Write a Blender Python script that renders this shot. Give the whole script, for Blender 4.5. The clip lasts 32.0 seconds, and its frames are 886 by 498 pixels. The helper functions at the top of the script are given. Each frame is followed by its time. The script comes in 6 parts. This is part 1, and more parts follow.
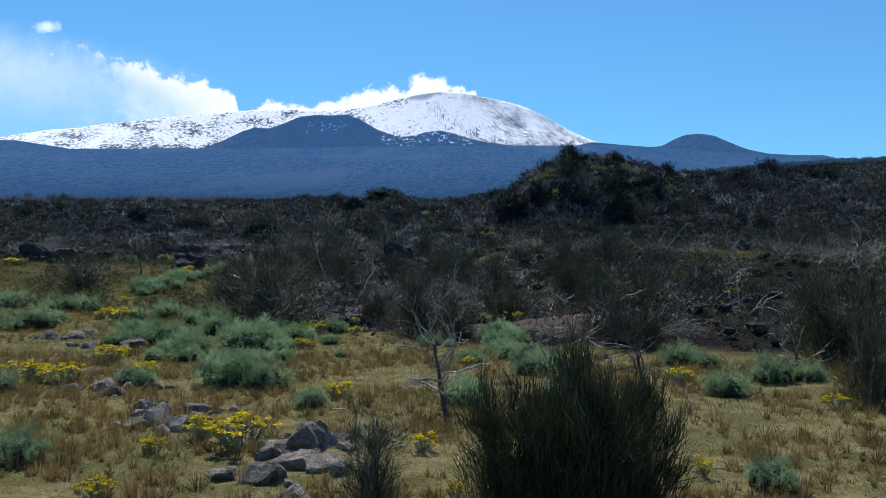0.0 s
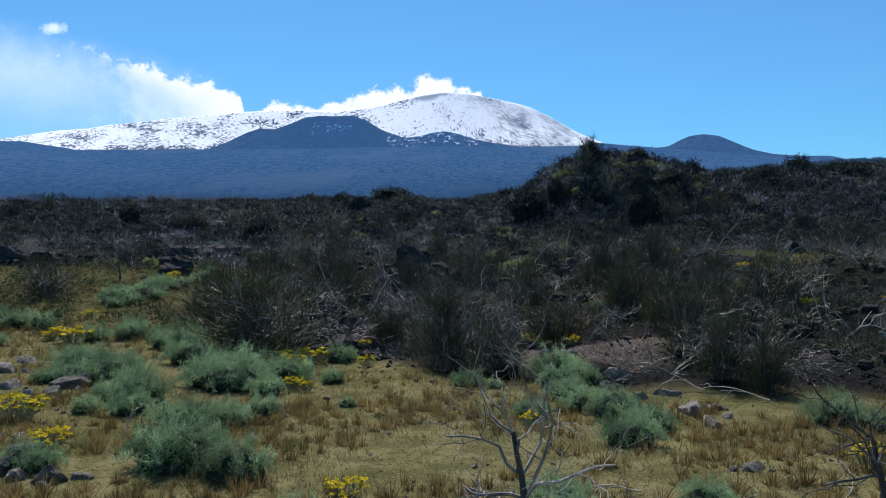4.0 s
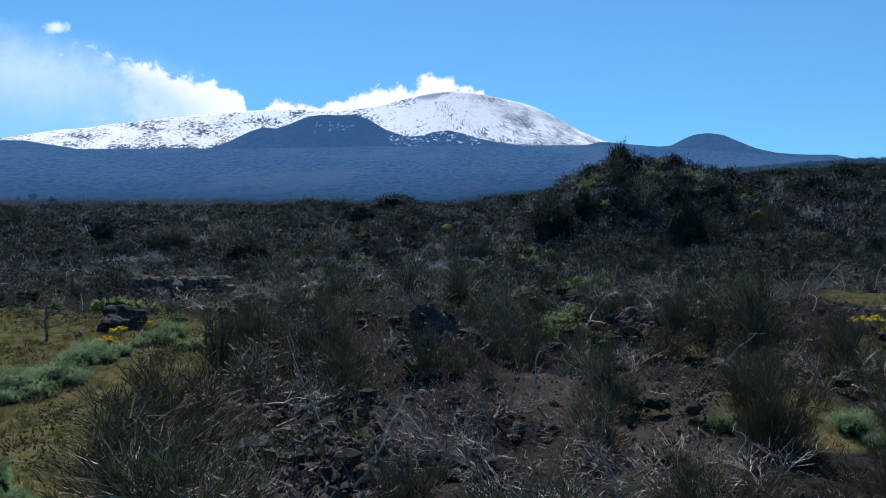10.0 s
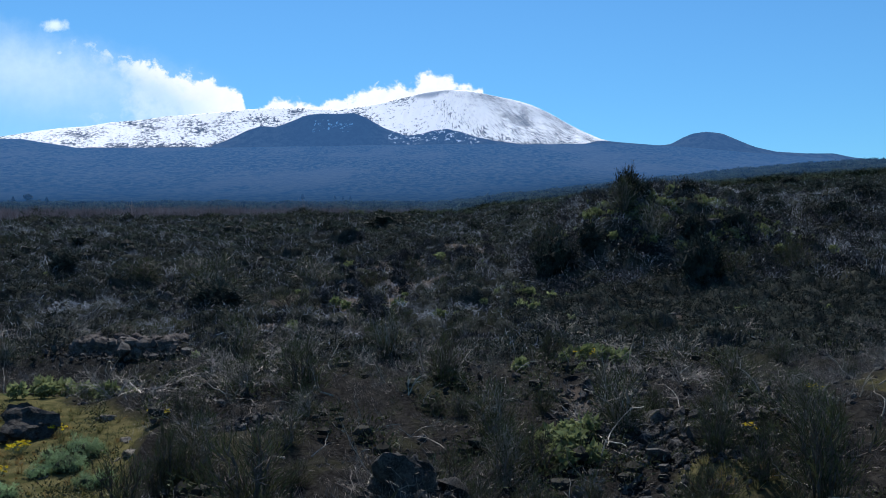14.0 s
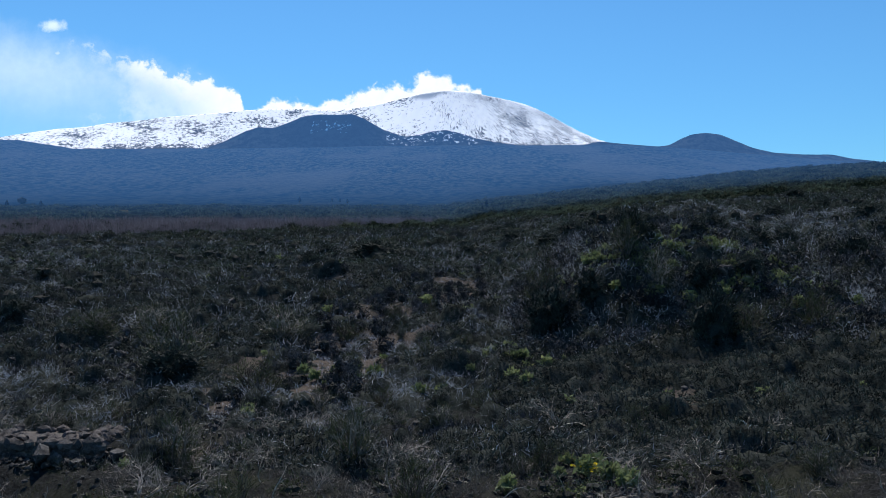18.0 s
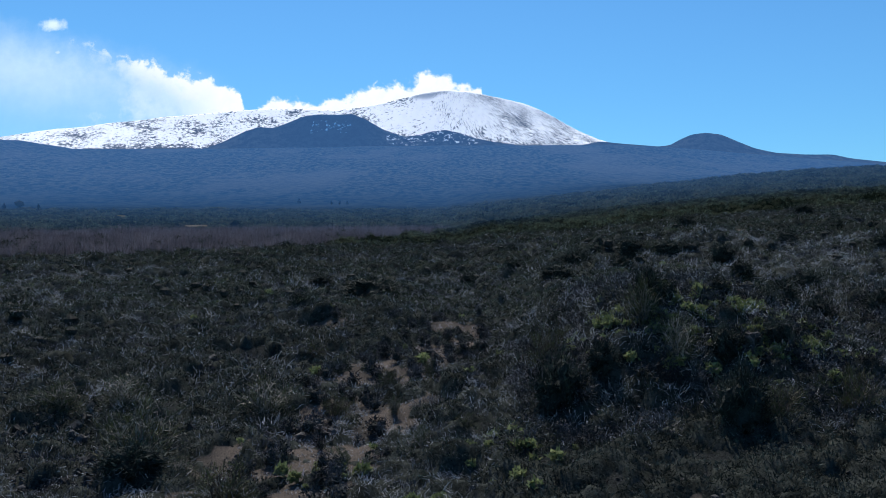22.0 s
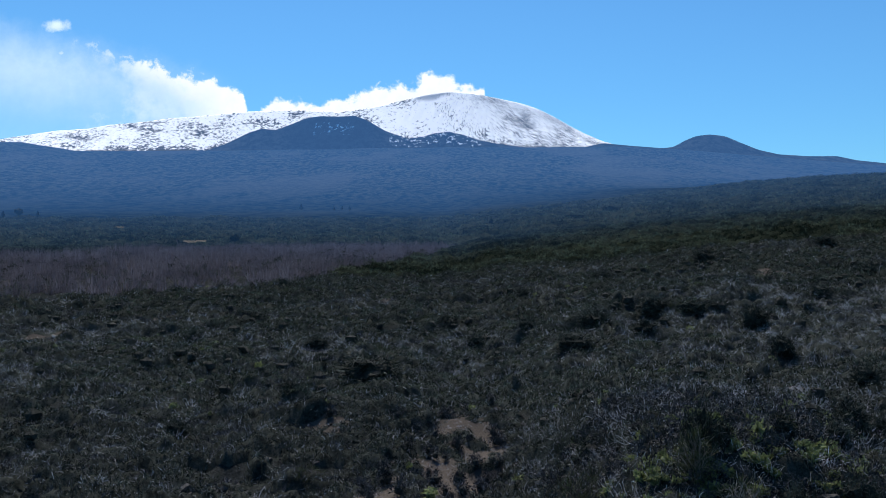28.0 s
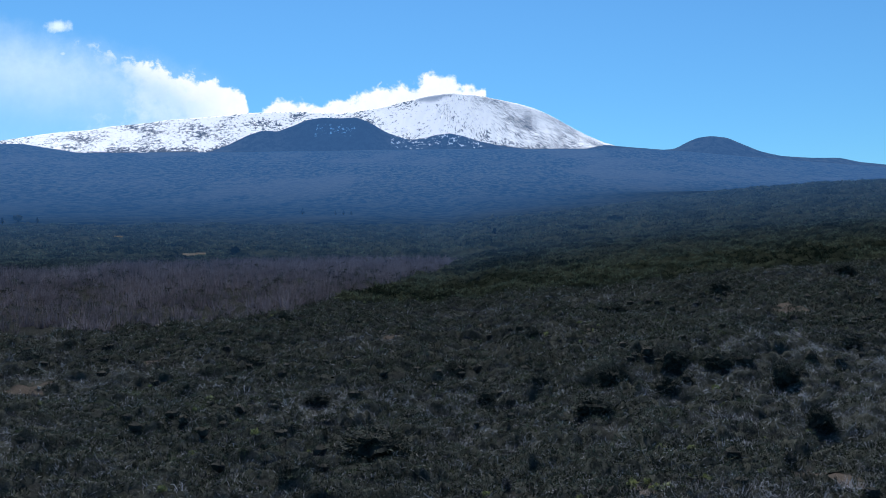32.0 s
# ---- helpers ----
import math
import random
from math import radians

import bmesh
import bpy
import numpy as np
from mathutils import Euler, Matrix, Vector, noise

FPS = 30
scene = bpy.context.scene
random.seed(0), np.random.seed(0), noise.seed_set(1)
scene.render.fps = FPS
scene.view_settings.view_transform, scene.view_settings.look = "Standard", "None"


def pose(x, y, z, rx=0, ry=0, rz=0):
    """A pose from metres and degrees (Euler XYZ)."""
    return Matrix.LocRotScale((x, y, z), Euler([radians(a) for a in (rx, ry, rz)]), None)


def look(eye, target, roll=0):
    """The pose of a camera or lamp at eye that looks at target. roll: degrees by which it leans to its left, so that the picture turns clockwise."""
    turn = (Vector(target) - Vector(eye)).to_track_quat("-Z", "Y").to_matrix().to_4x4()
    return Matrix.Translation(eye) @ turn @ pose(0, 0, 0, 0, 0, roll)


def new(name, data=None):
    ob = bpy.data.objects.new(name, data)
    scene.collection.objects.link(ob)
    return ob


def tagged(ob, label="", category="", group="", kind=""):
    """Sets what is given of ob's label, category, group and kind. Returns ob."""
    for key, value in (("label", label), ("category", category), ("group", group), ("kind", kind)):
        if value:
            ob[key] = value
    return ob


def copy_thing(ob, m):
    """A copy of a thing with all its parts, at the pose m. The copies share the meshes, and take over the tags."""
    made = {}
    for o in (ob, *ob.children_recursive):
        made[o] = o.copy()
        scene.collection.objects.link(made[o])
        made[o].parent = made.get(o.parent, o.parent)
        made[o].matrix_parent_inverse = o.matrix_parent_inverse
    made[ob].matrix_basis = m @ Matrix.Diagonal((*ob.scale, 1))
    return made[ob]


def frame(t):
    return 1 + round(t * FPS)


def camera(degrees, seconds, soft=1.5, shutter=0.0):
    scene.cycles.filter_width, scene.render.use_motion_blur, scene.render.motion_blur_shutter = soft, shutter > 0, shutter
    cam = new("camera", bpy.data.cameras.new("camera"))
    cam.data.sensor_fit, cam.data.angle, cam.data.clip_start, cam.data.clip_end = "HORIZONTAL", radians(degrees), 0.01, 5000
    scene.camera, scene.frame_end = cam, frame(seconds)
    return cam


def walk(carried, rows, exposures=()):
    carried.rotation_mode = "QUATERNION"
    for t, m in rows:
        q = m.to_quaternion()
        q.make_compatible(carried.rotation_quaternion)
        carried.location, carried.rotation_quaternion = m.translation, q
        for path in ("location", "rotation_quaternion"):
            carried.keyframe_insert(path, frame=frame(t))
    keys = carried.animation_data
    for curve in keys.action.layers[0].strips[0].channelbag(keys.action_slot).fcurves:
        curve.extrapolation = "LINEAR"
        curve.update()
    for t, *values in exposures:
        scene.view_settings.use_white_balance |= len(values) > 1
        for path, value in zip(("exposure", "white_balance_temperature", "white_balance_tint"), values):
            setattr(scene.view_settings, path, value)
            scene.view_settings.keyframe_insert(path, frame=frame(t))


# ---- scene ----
cam = camera(51.8, 32.0, soft=0.95)

PATH = [
    (0.0, pose(0.950, -8.764, 2.435, 89.968, 0, -0.426)),
    (1.0, pose(0.812, -7.330, 2.484, 89.982, 0, -0.311)),
    (2.0, pose(0.658, -5.896, 2.525, 89.993, 0, -0.209)),
    (3.0, pose(0.491, -4.454, 2.510, 90.004, 0, -0.136)),
    (4.0, pose(0.329, -2.999, 2.541, 90.022, 0, -0.090)),
    (5.0, pose(0.171, -1.530, 2.600, 90.045, 0, -0.052)),
    (6.0, pose(-0.007, 0.020, 2.718, 90.037, 0, -0.014)),
    (7.0, pose(-0.219, 1.713, 2.961, 90.037, 0, 0.015)),
    (8.0, pose(-0.395, 3.462, 3.314, 90.008, 0, 0.055)),
    (9.0, pose(-0.466, 5.185, 3.769, 89.980, 0, 0.070)),
    (10.0, pose(-0.459, 6.837, 4.347, 89.952, 0, 0.071)),
    (11.0, pose(-0.433, 8.497, 4.962, 89.922, 0, 0.070)),
    (12.0, pose(-0.349, 10.136, 5.619, 89.875, 0, 0.055)),
    (13.0, pose(-0.182, 11.754, 6.335, 89.851, 0, 0.016)),
    (14.0, pose(0.074, 13.375, 7.143, 89.843, 0, -0.000)),
    (15.0, pose(0.403, 15.038, 7.967, 89.851, 0, -0.010)),
    (16.0, pose(0.675, 16.672, 8.801, 89.872, 0, -0.033)),
    (17.0, pose(0.867, 18.250, 9.646, 89.880, 0, -0.081)),
    (18.0, pose(1.012, 19.739, 10.510, 89.872, 0, -0.105)),
    (19.0, pose(1.127, 21.200, 11.464, 89.861, 0, -0.106)),
    (20.0, pose(1.188, 22.668, 12.506, 89.849, 0, -0.106)),
    (21.0, pose(1.195, 24.141, 13.581, 89.836, 0, -0.106)),
    (22.0, pose(1.189, 25.631, 14.656, 89.823, 0, -0.090)),
    (23.0, pose(1.186, 27.181, 15.763, 89.811, 0, -0.051)),
    (24.0, pose(1.152, 28.799, 16.963, 89.804, 0, -0.028)),
    (25.0, pose(1.064, 30.469, 18.237, 89.811, 0, -0.006)),
    (26.0, pose(0.930, 32.163, 19.487, 89.821, 0, 0.020)),
    (27.0, pose(0.811, 33.865, 20.772, 89.838, 0, 0.055)),
    (28.0, pose(0.720, 35.571, 22.130, 89.847, 0, 0.092)),
    (29.0, pose(0.621, 37.279, 23.626, 89.851, 0, 0.106)),
    (30.0, pose(0.426, 38.991, 25.175, 89.841, 0, 0.107)),
    (31.0, pose(0.134, 40.698, 26.652, 89.840, 0, 0.123)),
    (32.0, pose(-0.155, 42.392, 28.049, 89.878, 0, 0.177)),
]
walk(cam, PATH)

# ---- light ----
SUN_EL, SUN_AZ = radians(52), radians(-10)      # azimuth from +y towards +x
EXPOSURE = 0.0
scene.view_settings.exposure = EXPOSURE

sun = new("sun", bpy.data.lights.new("sun", "SUN"))
sun.data.energy, sun.data.angle, sun.data.color = 5.0, radians(0.53), (1.0, 0.95, 0.88)
to_sun = Vector((math.sin(SUN_AZ) * math.cos(SUN_EL), math.cos(SUN_AZ) * math.cos(SUN_EL), math.sin(SUN_EL)))
sun.matrix_world = look(to_sun * 100, (0, 0, 0))


class Nodes:
    """Small helper to wire shader nodes."""

    def __init__(self, tree):
        self.t = tree
        tree.nodes.clear()

    def add(self, kind, **values):
        n = self.t.nodes.new(kind)
        for k, v in values.items():
            if k in n.inputs:
                n.inputs[k].default_value = v
        return n

    def link(self, a, b):
        self.t.links.new(a, b)
        return b

    def math(self, op, a, b=0.0, c=None, clamp=False):
        n = self.t.nodes.new("ShaderNodeMath")
        n.operation, n.use_clamp = op, clamp
        for i, v in enumerate((a, b, c)):
            if v is None:
                continue
            if isinstance(v, (int, float)):
                n.inputs[i].default_value = v
            else:
                self.link(v, n.inputs[i])
        return n.outputs[0]

    def step(self, v, lo, hi):
        n = self.t.nodes.new("ShaderNodeMapRange")
        n.interpolation_type = "SMOOTHSTEP"
        n.inputs[1].default_value, n.inputs[2].default_value = lo, hi
        self.link(v, n.inputs[0])
        return n.outputs[0]

    def mix(self, f, a, b, mode="MIX"):
        n = self.t.nodes.new("ShaderNodeMix")
        n.data_type, n.blend_type = "RGBA", mode
        for v, s in ((f, n.inputs[0]), (a, n.inputs[6]), (b, n.inputs[7])):
            if isinstance(v, (int, float)):
                s.default_value = v
            elif isinstance(v, tuple):
                s.default_value = (*v, 1)
            else:
                self.link(v, s)
        return n.outputs[2]

    def noise(self, scale, detail=4.0, rough=0.55, vector=None, w=None):
        n = self.add("ShaderNodeTexNoise", Scale=scale, Detail=detail, Roughness=rough)
        if vector is not None:
            self.link(vector, n.inputs["Vector"])
        return n.outputs["Fac"]


def curve_node(n, v, pts):
    """A float curve through (x, y) points in 0..1."""
    c = n.t.nodes.new("ShaderNodeFloatCurve")
    cv = c.mapping.curves[0]
    while len(cv.points) < len(pts):
        cv.points.new(0.5, 0.5)
    for p, (x, y) in zip(cv.points, pts):
        p.location = (x, y)
    c.mapping.update()
    n.link(v, c.inputs["Value"])
    return c.outputs[0]


def build_world():
    world = bpy.data.worlds.new("sky")
    scene.world = world
    world.use_nodes = True
    n = Nodes(world.node_tree)
    sky = n.add("ShaderNodeTexSky")
    sky.sky_type, sky.sun_disc, sky.sun_elevation, sky.sun_rotation = "NISHITA", False, SUN_EL, SUN_AZ
    sky.altitude, sky.air_density, sky.dust_density, sky.ozone_density = 1000, 1.0, 0.3, 1.6
    tc = n.add("ShaderNodeTexCoord")
    sep = n.add("ShaderNodeSeparateXYZ")
    n.link(tc.outputs["Generated"], sep.inputs[0])
    x, y, z = sep.outputs
    ahead = n.step(y, 0.3, 0.5)
    ydiv = n.math("MAXIMUM", y, 0.05)
    u = n.math("DIVIDE", x, ydiv)             # tangent of azimuth
    v = n.math("DIVIDE", z, ydiv)             # tangent of height
    comb = n.add("ShaderNodeCombineXYZ")
    n.link(u, comb.inputs[0]); n.link(v, comb.inputs[1])
    warp = n.noise(26, 6, 0.62, comb.outputs[0])
    fine = n.noise(75, 6, 0.6, comb.outputs[0])
    jag = n.math("ADD", n.math("MULTIPLY", n.math("SUBTRACT", warp, 0.5), 0.07), n.math("MULTIPLY", n.math("SUBTRACT", fine, 0.5), 0.05))
    # drifting plume on the windward side: its top as a curve over the azimuth -0.6 .. 0.2
    s = n.math("MULTIPLY", n.math("ADD", u, 0.6), 1.25)
    top = curve_node(n, s, [(0.0, 0.87), (0.14, 0.82), (0.217, 0.77), (0.295, 0.72), (0.342, 0.675), (0.373, 0.66), (0.412, 0.625), (0.451, 0.59), (0.474, 0.555), (0.487, 0.47), (0.50, 0.50), (0.521, 0.55), (0.552, 0.53), (0.607, 0.555), (0.646, 0.575), (0.677, 0.605), (0.70, 0.60), (0.731, 0.645), (0.755, 0.615), (0.801, 0.58), (0.815, 0.45), (1.0, 0.3)])
    top = n.math("MULTIPLY", top, 0.3)
    over = n.math("SUBTRACT", n.math("ADD", top, n.math("MULTIPLY", jag, 0.7)), v)      # > 0 inside the plume
    smooth_over = n.math("SUBTRACT", n.math("ADD", top, n.math("MULTIPLY", jag, 0.35)), v)
    # bright billows on the lee side, thinning to a pale veil up the wind
    billow = n.step(over, -0.002, 0.008)
    lee = n.step(n.math("ADD", u, n.math("MULTIPLY", jag, 2.2)), -0.43, -0.29)
    deep = n.math("MULTIPLY", n.step(over, 0.004, 0.04), n.math("SUBTRACT", 1.0, n.step(u, -0.30, -0.23)))
    dense = n.math("MULTIPLY", n.math("MULTIPLY", billow, lee), n.math("SUBTRACT", 1.0, n.math("MULTIPLY", deep, 0.42)))
    soft = n.step(smooth_over, -0.018, 0.045)
    floor_fade = n.math("ADD", 0.28, n.math("MULTIPLY", n.step(n.math("ADD", v, n.math("MULTIPLY", u, 0.15)), 0.055, 0.125), 0.72))
    wisp = n.math("ADD", 0.5, n.math("MULTIPLY", n.math("SUBTRACT", n.noise(7, 5, 0.6, comb.outputs[0]), 0.5), 0.9))
    veil = n.math("MULTIPLY", n.math("MULTIPLY", soft, floor_fade), n.math("MULTIPLY", wisp, n.math("SUBTRACT", 1.0, n.step(u, -0.27, -0.22))), clamp=True)
    plume = n.math("MAXIMUM", dense, veil)
    # two small detached puffs
    def puff(cu, cv, ru, rv):
        du = n.math("DIVIDE", n.math("SUBTRACT", u, cu), ru)
        dv = n.math("DIVIDE", n.math("SUBTRACT", v, cv), rv)
        d = n.math("SQRT", n.math("ADD", n.math("POWER", du, 2.0), n.math("POWER", dv, 2.0)))
        return n.step(n.math("SUBTRACT", n.math("ADD", 1.0, n.math("MULTIPLY", jag, 24.0)), d), 0.0, 0.8)
    puffs = n.math("MAXIMUM", puff(-0.424, 0.242, 0.021, 0.009), n.math("MULTIPLY", puff(-0.42, 0.212, 0.007, 0.004), 0.7))
    cloud = n.math("MULTIPLY", n.math("MAXIMUM", plume, puffs), ahead, clamp=True)
    low_sky = n.mix(n.step(v, 0.04, 0.28), (0.385, 0.815, 1.13), (0.46, 0.92, 1.23))
    tint = n.mix(1.0, sky.outputs[0], n.mix(ahead, (0.47, 0.93, 1.22), low_sky), "MULTIPLY")
    bright = n.math("ADD", 0.92, n.math("MULTIPLY", fine, 0.25))
    white = n.mix(dense, (7.4, 9.2, 10.8), (9.4, 10.0, 10.3))
    wn = n.add("ShaderNodeVectorMath"); wn.operation = "SCALE"
    n.link(white, wn.inputs[0]); n.link(bright, wn.inputs["Scale"])
    col = n.mix(cloud, tint, wn.outputs[0])
    bg = n.add("ShaderNodeBackground", Strength=0.1)
    n.link(col, bg.inputs["Color"])
    out = n.add("ShaderNodeOutputWorld")
    n.link(bg.outputs[0], out.inputs[0])


build_world()


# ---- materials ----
HAZE_FROM, HAZE_DEPTH = 300.0, 1300.0       # where the haze glow added to surfaces begins, and how fast it thickens


def surface(name, dark, light, scale=3.0, rough=0.85, bump=0.0, bump_scale=30.0, vary=0.25, translucent=0.0, island=False, third=None, fine=None, gloss=0.2, haze=0.0, edge=0.14):
    """A matt natural surface: two colours mixed by noise at two scales, varied from thing to thing."""
    m = bpy.data.materials.new(name)
    m.use_nodes = True
    n = Nodes(m.node_tree)
    geo = n.add("ShaderNodeNewGeometry")
    info = n.add("ShaderNodeObjectInfo")
    pos = geo.outputs["Position"]
    a = n.noise(scale, 5, 0.6, pos)
    b = n.noise(fine or scale * 9, 3, 0.6, pos)
    f = n.step(n.math("ADD", n.math("MULTIPLY", a, 0.6), n.math("MULTIPLY", b, 0.4)), 0.5 - edge, 0.5 + edge)
    col = n.mix(f, dark, light)
    if third:
        col = n.mix(n.step(n.noise(scale * 0.6, 6, 0.65, pos), 0.56, 0.66), col, third)
    rnd = geo.outputs["Random Per Island"] if island else info.outputs["Random"]
    k = n.math("ADD", 1 - vary, n.math("MULTIPLY", rnd, 2 * vary))
    vm = n.add("ShaderNodeVectorMath"); vm.operation = "SCALE"
    n.link(col, vm.inputs[0]); n.link(k, vm.inputs["Scale"])
    p = n.add("ShaderNodeBsdfPrincipled", Roughness=rough)
    p.inputs["Specular IOR Level"].default_value = gloss
    n.link(vm.outputs[0], p.inputs["Base Color"])
    if bump:
        bn = n.add("ShaderNodeBump", Strength=bump, Distance=0.05)
        n.link(n.noise(bump_scale, 6, 0.65, pos), bn.inputs["Height"])
        n.link(bn.outputs[0], p.inputs["Normal"])
    shader = p.outputs[0]
    if translucent:
        tr = n.add("ShaderNodeBsdfTranslucent")
        n.link(vm.outputs[0], tr.inputs["Color"])
        mx = n.add("ShaderNodeMixShader", Fac=translucent)
        n.link(shader, mx.inputs[1]); n.link(tr.outputs[0], mx.inputs[2])
        shader = mx.outputs[0]
    if haze:      # blue haze added as glow, thicker with distance, as on the far flank
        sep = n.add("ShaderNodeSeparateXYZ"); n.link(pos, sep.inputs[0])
        gap = n.math("DIVIDE", n.math("MAXIMUM", n.math("SUBTRACT", sep.outputs[1], HAZE_FROM), 0.0), -HAZE_DEPTH)
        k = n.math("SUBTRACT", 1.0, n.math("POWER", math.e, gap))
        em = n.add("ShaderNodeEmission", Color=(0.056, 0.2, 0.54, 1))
        n.link(n.math("MULTIPLY", k, haze), em.inputs["Strength"])
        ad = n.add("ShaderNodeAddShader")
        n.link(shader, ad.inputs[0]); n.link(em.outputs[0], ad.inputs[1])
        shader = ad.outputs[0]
    out = n.add("ShaderNodeOutputMaterial")
    n.link(shader, out.inputs[0])
    return m


BROOM = surface("broom_green", (0.022, 0.032, 0.014), (0.066, 0.076, 0.036), 2.5, 0.7, vary=0.5, translucent=0.2, fine=14, island=True, third=(0.07, 0.05, 0.03))
BROOM_WOOD = surface("broom_wood", (0.05, 0.04, 0.035), (0.13, 0.11, 0.1), 4, 0.85)
TWIG = surface("grey_twig", (0.08, 0.066, 0.056), (0.34, 0.29, 0.25), 1.1, 0.55, vary=0.4, fine=20, gloss=0.5)
DEADWOOD = surface("bleached_wood", (0.13, 0.10, 0.08), (0.5, 0.43, 0.36), 6, 0.55, bump=0.4, gloss=0.5)
BARK = surface("dark_bark", (0.04, 0.034, 0.03), (0.16, 0.135, 0.12), 7, 0.85, bump=0.5)
FENNEL = surface("fennel_leaf", (0.1, 0.17, 0.085), (0.37, 0.5, 0.27), 2.6, 0.7, vary=0.3, translucent=0.38, fine=30)
FENNEL_SHADE = surface("fennel_shade_core", (0.012, 0.022, 0.012), (0.035, 0.055, 0.03), 5, 0.9, fine=40)
FENNEL_DRY = surface("fennel_dry", (0.2, 0.12, 0.04), (0.36, 0.22, 0.08), 4, 0.85, translucent=0.2)
STALK = surface("pale_stalk", (0.12, 0.14, 0.07), (0.24, 0.25, 0.14), 4, 0.8)
YELLOW = surface("yellow_flower", (0.5, 0.38, 0.008), (0.8, 0.66, 0.03), 9, 0.7, translucent=0.25)
SPURGE = surface("spurge_leaf", (0.1, 0.14, 0.08), (0.2, 0.25, 0.16), 6, 0.7, translucent=0.2)
GRASS = surface("meadow_grass", (0.1, 0.1, 0.036), (0.26, 0.225, 0.095), 0.7, 0.8, vary=0.35, translucent=0.3, island=True, third=(0.12, 0.15, 0.045))
TUFT = surface("rusty_tuft", (0.1, 0.075, 0.03), (0.36, 0.25, 0.1), 1.6, 0.85, vary=0.5, translucent=0.35, island=True, third=(0.15, 0.165, 0.06))
ROCK = surface("basalt_boulder", (0.07, 0.061, 0.053), (0.33, 0.29, 0.25), 5, 0.9, bump=1.0, bump_scale=26, third=(0.36, 0.335, 0.3))
LAVA = surface("lava_clinker", (0.016, 0.0155, 0.0155), (0.095, 0.09, 0.088), 2.2, 0.9, bump=1.0, bump_scale=16, vary=0.4, island=True)
# the _FAR tones are shifted towards blue, thin haze put into their colour
SHRUB_FAR = surface("shrub_green", (0.008, 0.0125, 0.011), (0.045, 0.058, 0.05), 0.5, 0.8, edge=0.07, vary=0.65, translucent=0.15, island=True, fine=1.5, third=(0.036, 0.047, 0.036))
# pale bare twigs, lightened further so sunlit glints are in the colour
TWIG_FAR = surface("shrub_twig", (0.08, 0.082, 0.09), (0.6, 0.61, 0.66), 0.35, 0.6, translucent=0.15, vary=0.5, island=True, fine=1.5)
# copies of the shrub colours for farther bands, their brightness there painted in
SHRUB_RETONED = surface("shrub_green_retoned", (0.0095, 0.015, 0.012), (0.063, 0.079, 0.062), 0.4, 0.8, gloss=0.05, edge=0.07, vary=0.65, translucent=0.15, island=True, fine=1.4, third=(0.07, 0.09, 0.048))
BROWN_RETONED = surface("shrub_brown_retoned", (0.02, 0.021, 0.023), (0.108, 0.107, 0.114), 0.35, 0.85, gloss=0.08, edge=0.07, vary=0.5, island=True, fine=1.8)
BROWN_FAR = surface("shrub_brown", (0.015, 0.0165, 0.0195), (0.078, 0.08, 0.09), 0.45, 0.85, edge=0.07, vary=0.45, island=True, fine=2.0)
HEATH = surface("heath_green", (0.09, 0.12, 0.052), (0.22, 0.25, 0.115), 0.5, 0.85, vary=0.35, translucent=0.4, island=True)
GROVE = surface("bare_grove", (0.08, 0.074, 0.086), (0.18, 0.162, 0.188), 0.06, 0.85, vary=0.4, island=True, translucent=0.3, gloss=0.0, haze=0.53)
# for bush cores: the shade between leaves put into a dark colour
INNER_SHADE = surface("bush_shade", (0.012, 0.013, 0.011), (0.038, 0.038, 0.033), 1.5, 0.95, fine=6)
THICKET_SHADE = surface("evergreen_shade", (0.008, 0.011, 0.0095), (0.03, 0.036, 0.031), 1.2, 0.95, fine=7, bump=1.0, bump_scale=8)
WOODS = surface("far_woods", (0.01, 0.016, 0.011), (0.115, 0.132, 0.09), 0.06, 0.9, translucent=0.15, gloss=0.0, edge=0.06, vary=0.5, island=True, haze=0.53)
# sheet under the far leaves, the shade between them put into its colour
WOODS_SHADE = surface("far_woods_shade", (0.004, 0.007, 0.005), (0.026, 0.031, 0.022), 0.05, 0.9, vary=0.2, gloss=0.0, haze=0.53)
CONIFER = surface("conifer", (0.012, 0.02, 0.014), (0.035, 0.048, 0.032), 0.6, 0.85, vary=0.3, haze=0.53)
STONE = surface("dry_stone", (0.04, 0.035, 0.034), (0.13, 0.11, 0.1), 3, 0.9, bump=0.8, vary=0.35)
ROOF = surface("roof_tile", (0.04, 0.036, 0.034), (0.075, 0.066, 0.06), 1.5, 0.85)
PLASTER = surface("farm_plaster", (0.2, 0.19, 0.18), (0.3, 0.285, 0.27), 1.0, 0.9)


